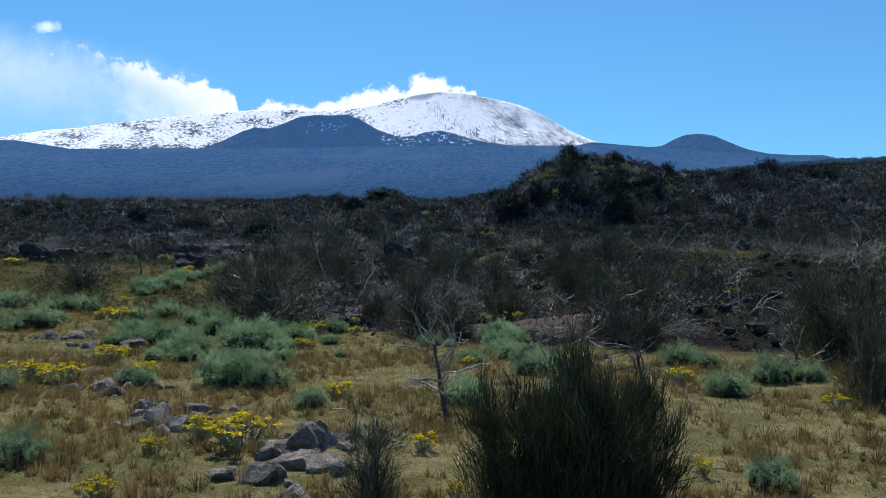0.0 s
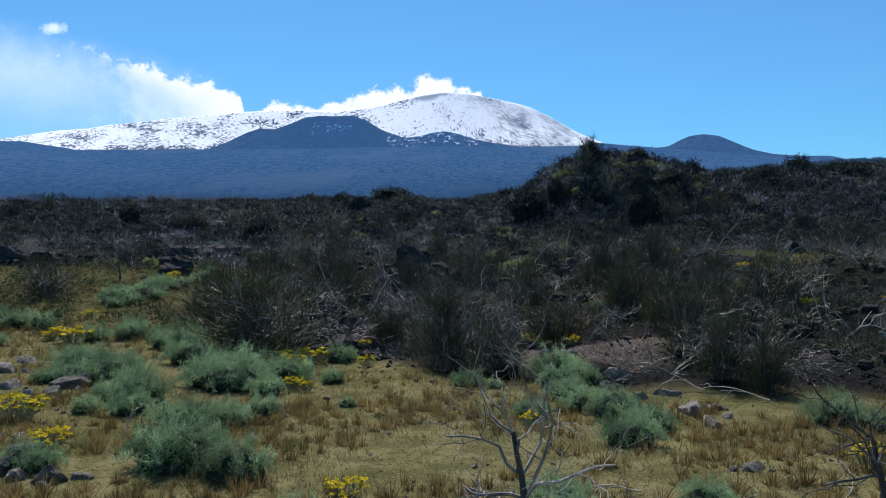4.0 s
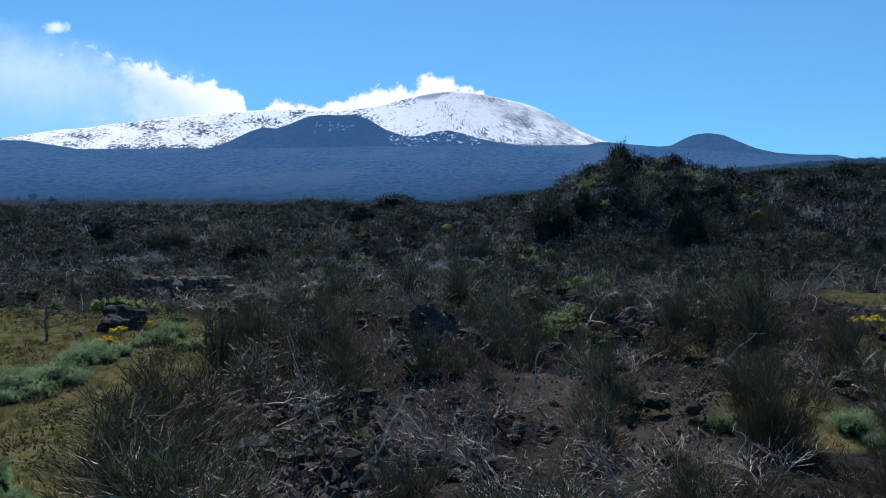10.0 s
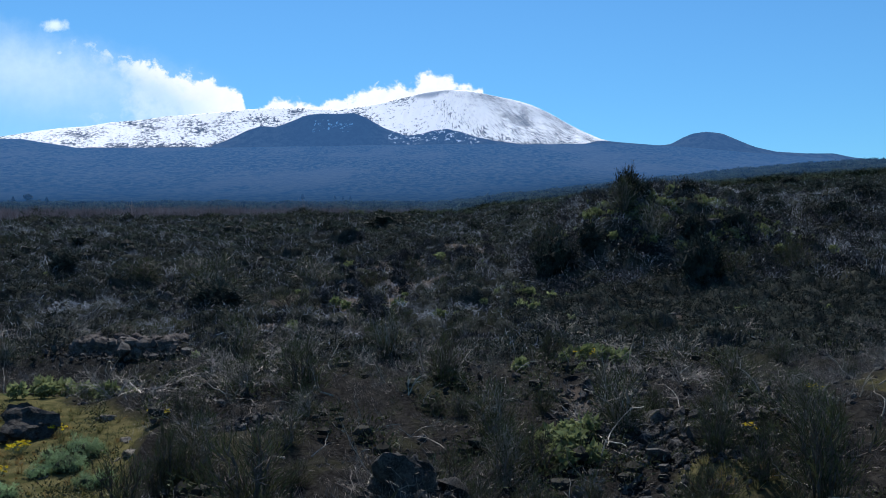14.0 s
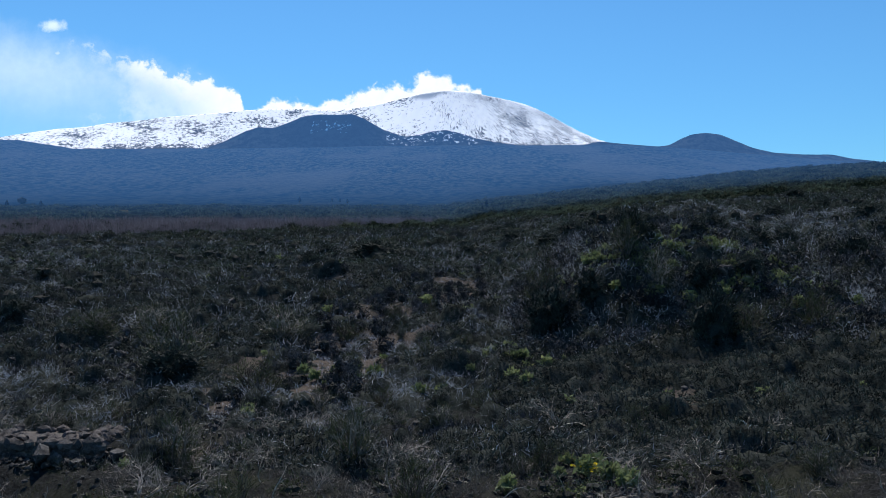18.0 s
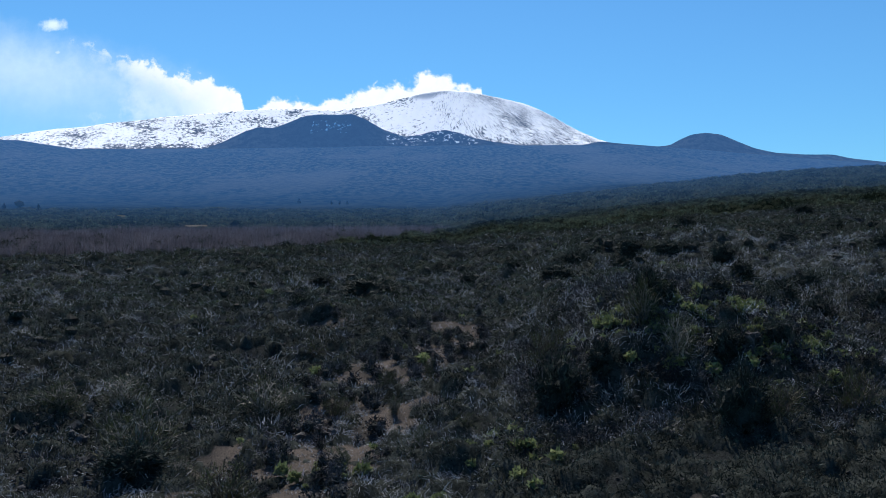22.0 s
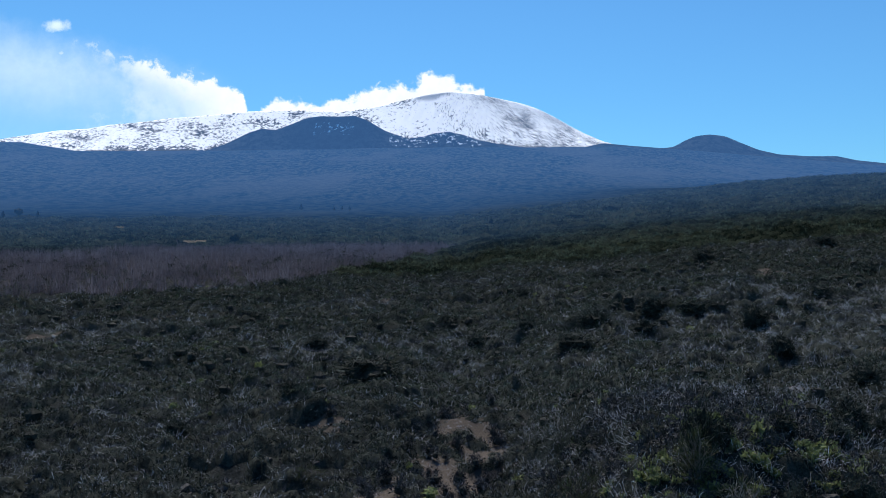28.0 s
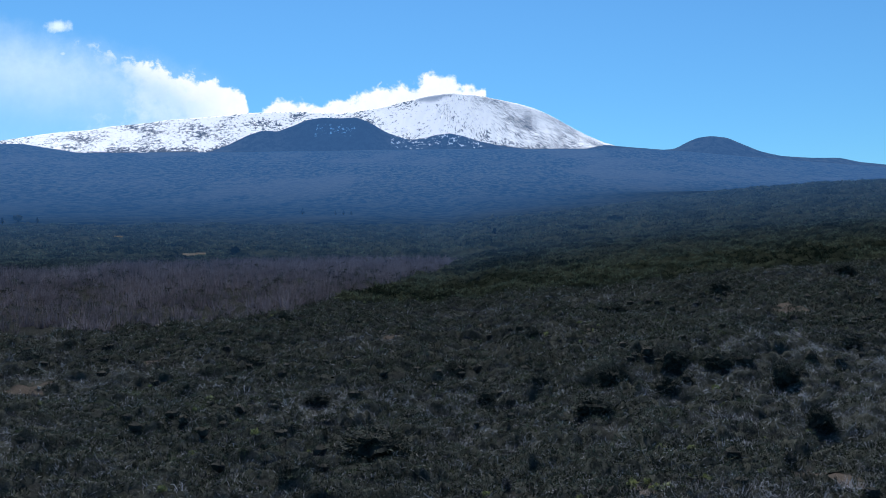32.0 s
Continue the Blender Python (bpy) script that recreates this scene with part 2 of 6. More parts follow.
def ground_material(distant=False):
    m = bpy.data.materials.new("distance" if distant else "ground")
    m.use_nodes = True
    n = Nodes(m.node_tree)
    pos = n.add("ShaderNodeNewGeometry").outputs["Position"]
    def attr(name):
        a = n.add("ShaderNodeAttribute"); a.attribute_name = name
        return a.outputs["Fac"]
    big, mid, fine, grit = n.noise(0.25, 5, 0.6, pos), n.noise(1.6, 5, 0.6, pos), n.noise(9, 4, 0.65, pos), n.noise(45, 3, 0.7, pos)
    # lava soil with clinker and brown cinder
    lava = n.mix(n.step(fine, 0.35, 0.68), (0.008, 0.008, 0.008), (0.032, 0.031, 0.031))
    lava = n.mix(n.math("MULTIPLY", n.step(mid, 0.5, 0.66), 0.6), lava, (0.04, 0.038, 0.034))
    lava = n.mix(n.math("MULTIPLY", n.step(big, 0.55, 0.66), 0.45), lava, (0.042, 0.044, 0.024))
    sep = n.add("ShaderNodeSeparateXYZ"); n.link(pos, sep.inputs[0])
    # old lava, cooled in colour to stand in for thin haze
    old = n.mix(n.step(fine, 0.35, 0.68), (0.007, 0.0085, 0.0085), (0.038, 0.042, 0.043))
    old = n.mix(n.math("MULTIPLY", n.step(mid, 0.48, 0.62), 0.7), old, (0.016, 0.02, 0.016))
    old = n.mix(n.math("MULTIPLY", n.step(grit, 0.58, 0.66), n.step(big, 0.4, 0.6)), old, (0.14, 0.135, 0.128))
    lava = n.mix(n.math("MULTIPLY", n.step(sep.outputs[1], 40.0, 75.0), 0.9), lava, old)
    path = n.mix(n.step(grit, 0.3, 0.7), (0.055, 0.045, 0.039), (0.17, 0.142, 0.122))
    path = n.mix(n.math("MULTIPLY", n.step(fine, 0.5, 0.62), 0.7), path, (0.03, 0.026, 0.024))
    lava = n.mix(attr("cinder"), lava, path)
    # meadow soil
    sod = n.mix(n.step(mid, 0.38, 0.62), (0.105, 0.103, 0.044), (0.215, 0.192, 0.094))
    sod = n.mix(n.math("MULTIPLY", n.step(fine, 0.52, 0.68), 0.75), sod, (0.12, 0.07, 0.03))
    sod = n.mix(n.math("MULTIPLY", n.step(big, 0.5, 0.62), 0.6), sod, (0.09, 0.097, 0.036))
    sod = n.mix(n.math("MULTIPLY", n.step(grit, 0.5, 0.62), 0.75), sod, (0.06, 0.05, 0.026))
    sod = n.mix(n.math("MULTIPLY", n.step(n.noise(22, 5, 0.7, pos), 0.54, 0.64), 0.6), sod, (0.26, 0.23, 0.12))
    sod = n.mix(n.math("MULTIPLY", n.step(sep.outputs[1], 20.0, 30.0), 0.75), sod, n.mix(n.step(mid, 0.4, 0.6), (0.035, 0.04, 0.018), (0.085, 0.078, 0.036)))
    col = n.mix(attr("meadow"), lava, sod)
    # far plain: woods, scrub and terraces in patches
    mp = n.add("ShaderNodeMapping"); mp.inputs["Scale"].default_value = (1, 0.42, 1)
    n.link(pos, mp.inputs[0])
    p1, p2, p3 = n.noise(0.012, 6, 0.65, mp.outputs[0]), n.noise(0.07, 5, 0.7, mp.outputs[0]), n.noise(0.0028, 6, 0.6, mp.outputs[0])
    # painted paler with distance so the mottling shows through the haze glow
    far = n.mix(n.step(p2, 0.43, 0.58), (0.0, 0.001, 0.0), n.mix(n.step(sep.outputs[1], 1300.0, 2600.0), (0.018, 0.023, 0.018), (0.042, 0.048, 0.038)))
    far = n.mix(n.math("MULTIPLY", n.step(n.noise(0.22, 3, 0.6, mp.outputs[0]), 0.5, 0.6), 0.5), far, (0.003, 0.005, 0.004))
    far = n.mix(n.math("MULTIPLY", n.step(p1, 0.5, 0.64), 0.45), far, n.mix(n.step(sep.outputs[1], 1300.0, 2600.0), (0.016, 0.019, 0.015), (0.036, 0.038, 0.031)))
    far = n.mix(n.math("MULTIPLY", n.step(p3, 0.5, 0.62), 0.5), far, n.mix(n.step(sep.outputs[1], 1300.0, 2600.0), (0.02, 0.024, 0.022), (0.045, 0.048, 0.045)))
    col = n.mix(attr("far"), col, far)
    p = n.add("ShaderNodeBsdfPrincipled", Roughness=1.0)
    p.inputs["Specular IOR Level"].default_value = 0.0
    n.link(col, p.inputs["Base Color"])
    bn = n.add("ShaderNodeBump", Strength=0.8, Distance=0.06)
    n.link(n.math("ADD", n.math("MULTIPLY", fine, 0.7), n.math("MULTIPLY", grit, 0.3)), bn.inputs["Height"])
    n.link(bn.outputs[0], p.inputs["Normal"])
    if not distant:
        n.link(p.outputs[0], n.add("ShaderNodeOutputMaterial").inputs[0])
        return m
    # blue haze over the backdrop, added as a glow that grows with distance
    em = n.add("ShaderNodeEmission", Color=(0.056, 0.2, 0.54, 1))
    n.link(n.math("MULTIPLY", attr("haze"), 0.55), em.inputs["Strength"])
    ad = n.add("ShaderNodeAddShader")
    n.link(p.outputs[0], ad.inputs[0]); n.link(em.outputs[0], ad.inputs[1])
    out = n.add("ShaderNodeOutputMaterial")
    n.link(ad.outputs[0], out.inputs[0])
    return m


def mountain_material(name, snowy):
    """Distant mountain: snow over dark rock, or dark woods."""
    m = bpy.data.materials.new(name)
    m.use_nodes = True
    n = Nodes(m.node_tree)
    pos = n.add("ShaderNodeNewGeometry").outputs["Position"]
    if snowy:
        fan = n.add("ShaderNodeAttribute"); fan.attribute_name = "fan"
        down = n.add("ShaderNodeAttribute"); down.attribute_name = "down"
        rk = n.add("ShaderNodeAttribute"); rk.attribute_name = "rock"
        rib = n.add("ShaderNodeAttribute"); rib.attribute_name = "ribs"
        az = n.add("ShaderNodeAttribute"); az.attribute_name = "azimuth"
        thin = n.add("ShaderNodeAttribute"); thin.attribute_name = "thin"
        def plane(a, ka, b, kb):
            c = n.add("ShaderNodeCombineXYZ")
            n.link(n.math("MULTIPLY", a, ka), c.inputs[0]); n.link(n.math("MULTIPLY", b, kb), c.inputs[1])
            return c.outputs[0]
        fold = n.noise(1.0, 4, 0.6, plane(az.outputs["Fac"], 26.0, down.outputs["Fac"], 2.4))
        dn = n.math("ADD", down.outputs["Fac"], n.math("MULTIPLY", fold, 0.22))
        streak = n.math("ADD", n.math("MULTIPLY", n.noise(1.0, 6, 0.72, plane(n.math("ADD", fan.outputs["Fac"], n.math("MULTIPLY", fold, 0.03)), 560.0, down.outputs["Fac"], 14.0)), 0.7), n.math("MULTIPLY", fold, 0.3))
        bands = n.noise(1.0, 5, 0.75, plane(az.outputs["Fac"], 230.0, dn, 26.0))
        speck = n.math("ADD", n.math("MULTIPLY", bands, 0.65), n.math("MULTIPLY", fold, 0.35))
        mixed = n.math("ADD", n.math("MULTIPLY", streak, rib.outputs["Fac"]), n.math("MULTIPLY", speck, n.math("SUBTRACT", 1.0, rib.outputs["Fac"])))
        bare = n.math("ADD", mixed, rk.outputs["Fac"])
        # rock tone is bluish, the haze over it put into its colour
        col = n.mix(n.step(bare, 0.518, 0.565), (0.92, 0.93, 0.95), (0.075, 0.09, 0.115))
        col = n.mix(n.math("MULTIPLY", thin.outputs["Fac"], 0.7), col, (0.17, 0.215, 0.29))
        haze_glow, rough = 0.2, 0.6
    else:
        a = n.noise(0.03, 8, 0.7, pos)
        b = n.noise(0.007, 5, 0.6, pos)
        col = n.mix(n.step(a, 0.4, 0.62), (0.004, 0.006, 0.006), (0.035, 0.037, 0.033))
        col = n.mix(n.math("MULTIPLY", n.step(b, 0.5, 0.62), 0.3), col, (0.04, 0.038, 0.034))
        sn = n.add("ShaderNodeAttribute"); sn.attribute_name = "snow"
        s = n.math("MULTIPLY", sn.outputs["Fac"], n.step(n.noise(0.05, 6, 0.7, pos), 0.55, 0.62))
        col = n.mix(s, col, (0.8, 0.83, 0.88))
        haze_glow, rough = 0.46, 0.95
    p = n.add("ShaderNodeBsdfPrincipled", Roughness=rough)
    p.inputs["Specular IOR Level"].default_value = 0.0
    n.link(col, p.inputs["Base Color"])
    # blue haze in front of the slopes, added as emission
    em = n.add("ShaderNodeEmission", Color=(0.075, 0.215, 0.54, 1), Strength=haze_glow)
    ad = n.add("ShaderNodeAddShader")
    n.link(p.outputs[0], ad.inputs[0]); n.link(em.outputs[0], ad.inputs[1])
    out = n.add("ShaderNodeOutputMaterial")
    n.link(ad.outputs[0], out.inputs[0])
    return m


# ---- mesh helpers ----
RNG = np.random.default_rng(11)


def mesh_from(name, V, tris=None, quads=None, smooth=False):
    """A mesh from numpy arrays of vertices, triangles and quads."""
    me = bpy.data.meshes.new(name)
    V = np.asarray(V, np.float32)
    T = np.zeros((0, 3), np.int32) if tris is None else np.asarray(tris, np.int32).reshape(-1, 3)
    Q = np.zeros((0, 4), np.int32) if quads is None else np.asarray(quads, np.int32).reshape(-1, 4)
    me.vertices.add(len(V))
    me.vertices.foreach_set("co", V.ravel())
    me.loops.add(T.size + Q.size)
    me.loops.foreach_set("vertex_index", np.concatenate([T.ravel(), Q.ravel()]))
    me.polygons.add(len(T) + len(Q))
    start = np.concatenate([np.arange(len(T)) * 3, T.size + np.arange(len(Q)) * 4]).astype(np.int32)
    me.polygons.foreach_set("loop_start", start)
    me.polygons.foreach_set("use_smooth", np.full(len(T) + len(Q), smooth, bool))
    me.update(calc_edges=True)
    return me


class Geo:
    """Gathers vertices, triangles and quads."""

    def __init__(self):
        self.v, self.t, self.q, self.n = [], [], [], 0

    def add(self, V, tris=None, quads=None):
        V = np.asarray(V, float).reshape(-1, 3)
        if tris is not None and len(tris):
            self.t.append(np.asarray(tris).reshape(-1, 3) + self.n)
        if quads is not None and len(quads):
            self.q.append(np.asarray(quads).reshape(-1, 4) + self.n)
        self.v.append(V)
        self.n += len(V)

    def mesh(self, name, smooth=False):
        return mesh_from(name, np.concatenate(self.v), np.concatenate(self.t) if self.t else None, np.concatenate(self.q) if self.q else None, smooth)

    def arrays(self):
        return np.concatenate(self.v), (np.concatenate(self.t) if self.t else np.zeros((0, 3), int)), (np.concatenate(self.q) if self.q else np.zeros((0, 4), int))


def unit(a):
    return a / np.maximum(np.linalg.norm(a, axis=-1, keepdims=True), 1e-9)


def ribbons(geo, base, tip, bend, w, segs=2, taper=0.25):
    """Thin blades from base to tip, bowed by bend, with 2 sides each."""
    n = len(base)
    t = np.linspace(0, 1, segs + 1)[None, :, None]
    mid = base[:, None] * (1 - t) + tip[:, None] * t + bend[:, None] * (4 * t * (1 - t))
    side = unit(np.cross(tip - base, RNG.normal(size=(n, 3))))
    ww = np.asarray(w).reshape(-1, 1, 1) * (1 - (1 - taper) * t) * 0.5
    A, B = mid - side[:, None] * ww, mid + side[:, None] * ww
    V = np.stack([A, B], 2).reshape(n, -1, 3)
    k = np.arange(segs)
    one = np.stack([2 * k, 2 * k + 1, 2 * k + 3, 2 * k + 2], 1)
    Q = (np.arange(n)[:, None, None] * (2 * (segs + 1)) + one[None]).reshape(-1, 4)
    geo.add(V.reshape(-1, 3), quads=Q)


def spikes(geo, base, tip, w):
    """One narrow triangle each, wide at the base."""
    n = len(base)
    side = unit(np.cross(tip - base, RNG.normal(size=(n, 3)))) * np.asarray(w).reshape(-1, 1) * 0.5
    V = np.stack([base - side, base + side, tip], 1).reshape(-1, 3)
    geo.add(V, tris=np.arange(3 * n).reshape(-1, 3))


def tube(geo, pts, radii, sides=4):
    """A tapered branch along points."""
    pts, radii = np.asarray(pts, float), np.asarray(radii, float)
    d = unit(np.gradient(pts, axis=0))
    ref = np.array([0.31, 0.22, 0.92]) if abs(d[0] @ [0.31, 0.22, 0.92]) < 0.9 else np.array([1.0, 0, 0])
    a = unit(np.cross(d, ref)); b = np.cross(d, a)
    ang = np.arange(sides) * 2 * np.pi / sides
    V = pts[:, None] + radii[:, None, None] * (np.cos(ang)[None, :, None] * a[:, None] + np.sin(ang)[None, :, None] * b[:, None])
    k, m = len(pts), sides
    i, j = np.meshgrid(np.arange(k - 1), np.arange(m), indexing="ij")
    Q = np.stack([i * m + j, i * m + (j + 1) % m, (i + 1) * m + (j + 1) % m, (i + 1) * m + j], -1).reshape(-1, 4)
    geo.add(V.reshape(-1, 3), quads=Q)


def branching(geo, start, way, length, radius, depth, rng, sides=4, wander=0.35, spread=0.8, kids=3, lift=0.1, twigs=None):
    """A limb that wanders, tapers and forks; the finest ends are gathered in twigs."""
    steps = 5 if depth > 1 else 4
    pts, d = [np.array(start, float)], np.array(way, float)
    for i in range(steps):
        d = unit(d + rng.normal(size=3) * wander * 0.6 + np.array([0, 0, lift * 0.4]))
        pts.append(pts[-1] + d * length / steps)
    r1 = radius * (0.5 if depth else 0.3)
    tube(geo, pts, np.linspace(radius, r1, steps + 1), sides if depth else 3)
    if depth == 0:
        return
    for k in range(kids):
        i = rng.integers(max(1, steps - 3), steps + 1)
        nd = unit(d + rng.normal(size=3) * spread)
        branching(geo, pts[i], nd, length * rng.uniform(0.5, 0.78), r1 * rng.uniform(0.6, 0.95), depth - 1, rng, sides, wander, spread, kids, lift, twigs)


def part(name, me, material, parent=None, label=""):
    """One mesh object, under a thing if given."""
    ob = new(name, me)
    if not me.materials:
        me.materials.append(material)
    if parent is not None:
        ob.parent = parent
    return tagged(ob, label)


# ---- the lie of the land ----
def lattice(i, j, seed):
    h = np.sin(i * 127.1 + j * 311.7 + seed * 74.7) * 43758.5453
    return h - np.floor(h)


def vnoise(x, y, seed=0):
    i, j = np.floor(x), np.floor(y)
    a, b = x - i, y - j
    a, b = a * a * (3 - 2 * a), b * b * (3 - 2 * b)
    return (lattice(i, j, seed) * (1 - a) + lattice(i + 1, j, seed) * a) * (1 - b) + (lattice(i, j + 1, seed) * (1 - a) + lattice(i + 1, j + 1, seed) * a) * b


def fbm(x, y, octaves=4, seed=0):
    s, amp = 0.0, 0.5
    for k in range(octaves):
        s = s + amp * (vnoise(x, y, seed + k) - 0.5) * 2
        x, y, amp = x * 2.03 + 17.1, y * 2.03 - 9.3, amp * 0.5
    return s


def sstep(a, b, v):
    t = np.clip((v - a) / (b - a), 0, 1)
    return t * t * (3 - 2 * t)


BASE_Y = (-5000, -60, 5, 17, 22, 27, 33, 44, 55, 75, 93, 111, 131, 160, 190, 210, 360, 480, 560, 620, 918, 1314, 1800, 2600, 3900, 4100)
BASE_Z = (-260, -0.6, 0.0, 0.0, 0.15, 0.3, 0.75, 1.45, 1.9, 3.4, 5.2, 6.2, 8.0, 9.7, 11.4, 12.4, 18.5, 22, 27.5, 31, 51, 73, 114, 218, 433, 438)
EDGE_X = (-400, -30, -15, -9.3, -7.3, -5, -2.6, -0.9, 0.7, 3.4, 5.9, 12, 30, 400)
EDGE_Y = (46, 49, 49, 42, 33, 22, 19, 17, 14.8, 13.4, 12.6, 13, 14, 14)


def meadow(x, y):
    """1 on the grazed meadow, 0 on the lava field."""
    e = np.interp(x, EDGE_X, EDGE_Y) + 2.2 * fbm(x * 0.35, y * 0.35, 3, 5)
    m = 1 - sstep(-0.5, 0.9, y - e)
    for cx, cy, r in ((7.2, 26.0, 1.5), (17.5, 44.5, 3.2), (7.5, 37.0, 1.4), (13.0, 36.5, 1.2)):
        d = np.hypot(x - cx, (y - cy) * 0.8) / r + 0.5 * fbm(x * 0.9, y * 0.9, 2, 9)
        m = np.maximum(m, 0.8 * (1 - sstep(0.6, 1.1, d)))
    return m


BARE = ((-53, 159, 5.0), (-10, 202, 3.5), (6.5, 217, 3.8), (15.3, 111.5, 3.8), (30.3, 113.7, 3.2), (-43.6, 180, 3.2), (-24, 150, 2.5), (-9, 112, 2.5), (24, 190, 4.0), (60, 200, 5.0), (45, 128, 2.5), (5, 46, 1.4), (-9, 57, 1.6), (13, 66, 1.8))


def cinder(x, y):
    """Bare cinder tracks through the scrub."""
    c = -1.5 + 1.2 * np.sin(y * 0.06) + 2.5 * fbm(y * 0.05, x * 0 + 3.3, 2, 2)
    c = c - 5.0 * sstep(86, 68, y) + 4.0 * sstep(88, 104, y)
    a = (1 - sstep(2.0, 7.0, np.abs(x - c) + 3.2 * fbm(x * 0.3, y * 0.3, 3, 13))) * sstep(60, 66, y) * (1 - sstep(108, 125, y))
    b = 1 - sstep(1.4, 2.6, np.hypot((x - 3.1) * 0.8, (y - 17.6)) + 0.8 * fbm(x, y, 2, 4))
    b = np.maximum(b, 0.45 * (1 - sstep(1.0, 2.6, np.hypot((x - 6.0) * 0.7, y - 27.5) + 1.2 * fbm(x * 0.8, y * 0.8, 2, 15))))
    b = np.maximum(b, 0.42 * (1 - sstep(0.5, 1.15, np.hypot((x - 3.4) / 2.6, (y - 28.0) / 6.5) + 0.5 * fbm(x * 0.6, y * 0.6, 3, 16))))
    b = np.maximum(b, 0.42 * (1 - sstep(0.5, 1.15, np.hypot((x + 2.0) / 2.2, (y - 23.0) / 4.5) + 0.5 * fbm(x * 0.6, y * 0.6, 3, 17))))
    ragged = 0.6 * fbm(x * 0.35, y * 0.35, 3, 18)
    for cx, cy, r in BARE:
        d = np.hypot(x - cx, (y - cy) * 0.6) / r + ragged
        b = np.maximum(b, 0.6 * (1 - sstep(0.3, 1.15, d)))
    return np.maximum(0.85 * a * (0.35 + 0.65 * sstep(0.3, 0.6, vnoise(x * 0.7, y * 0.7, 14))), b)


def land(x, y):
    """Height of the ground."""
    x, y = np.asarray(x, float), np.asarray(y, float)
    z = 0.0
    for o, w in ((-0.06, 0.25), (0.0, 0.5), (0.06, 0.25)):
        z = z + w * np.interp(y + o * np.maximum(np.abs(y), 25), BASE_Y, BASE_Z)
    s = x / np.maximum(y, 400)
    fade = sstep(900, 3600, y)
    z = z + (0.62 * sstep(18, 130, y) + 0.38 * sstep(130, 400, y)) * 26 * (1 - np.exp(-np.maximum(x - 5, 0) / 160)) * (1 - fade)
    z = z + fade * y * np.interp(s, (-0.6, -0.46, -0.40, -0.25, 0.0, 0.2, 0.26, 0.36, 0.445, 0.6, 1.2), (0.012, 0.0105, 0.001, 0.001, 0.0045, 0.005, 0.002, -0.0065, -0.013, -0.026, -0.05))
    z = z + 15 * sstep(120, 430, x) * sstep(380, 880, y) * (1 - sstep(1000, 2000, y))      # wooded foothill
    # knoll
    kx = sstep(6.5, 13.5, x + 1.5 * fbm(x * 0.2, y * 0.2, 2, 3)) * (1 - 0.88 * sstep(17, 33, x))
    ky = sstep(75, 87, y + 2 * fbm(x * 0.15, y * 0.15, 2, 8)) * (1 - 0.85 * sstep(92, 124, y))
    z = z + 5.4 * kx * ky
    # mounds in the scrub
    for cx, cy, r, h in ((-15, 51.5, 3.5, -0.7), (7.2, 26.8, 2.2, 0.7), (-0.8, 33.2, 1.6, 0.8), (6.5, 39, 3.5, 0.5), (-41, 94, 6, 1.2), (-5.6, 131, 5, 1.2), (17, 45, 6, 0.6), (-8, 118, 9, 1.6), (37, 162, 13, 3.6), (24, 160, 8, 1.6), (36, 104, 11, 1.8), (-30, 208, 7, 1.4)):
        z = z + h * np.exp(-((x - cx) ** 2 + (y - cy) ** 2) / (r * r))
    rough = (1 - meadow(x, y)) * sstep(8, 16, y) * (1 - sstep(300, 700, y))
    z = z + rough * (0.8 * fbm(x * 0.16, y * 0.16, 3, 21) + 0.45 * fbm(x * 0.7, y * 0.7, 3, 31) + sstep(50, 90, y) * 0.9 * fbm(x * 0.28, y * 0.28, 3, 33))
    z = z + 0.10 * fbm(x * 0.3, y * 0.3, 3, 41) * (1 - sstep(50, 100, np.abs(y)))
    z = z + sstep(250, 900, y) * (1 - sstep(2500, 3800, y)) * 0.7 * fbm(x * 0.012, y * 0.012, 4, 51)
    z = z + sstep(1500, 2600, y) * (1.2 * fbm(x * 0.004, y * 0.004, 3, 52)) * (1 - 0.8 * sstep(3300, 3900, y))
    # tree line along the upper edge of the flank
    z = z + sstep(3860, 3980, y) * (7.0 * fbm(x * 0.006, y * 0 + 0.3, 4, 55) + 3.0 * fbm(x * 0.05, y * 0 + 0.7, 3, 56))
    return z


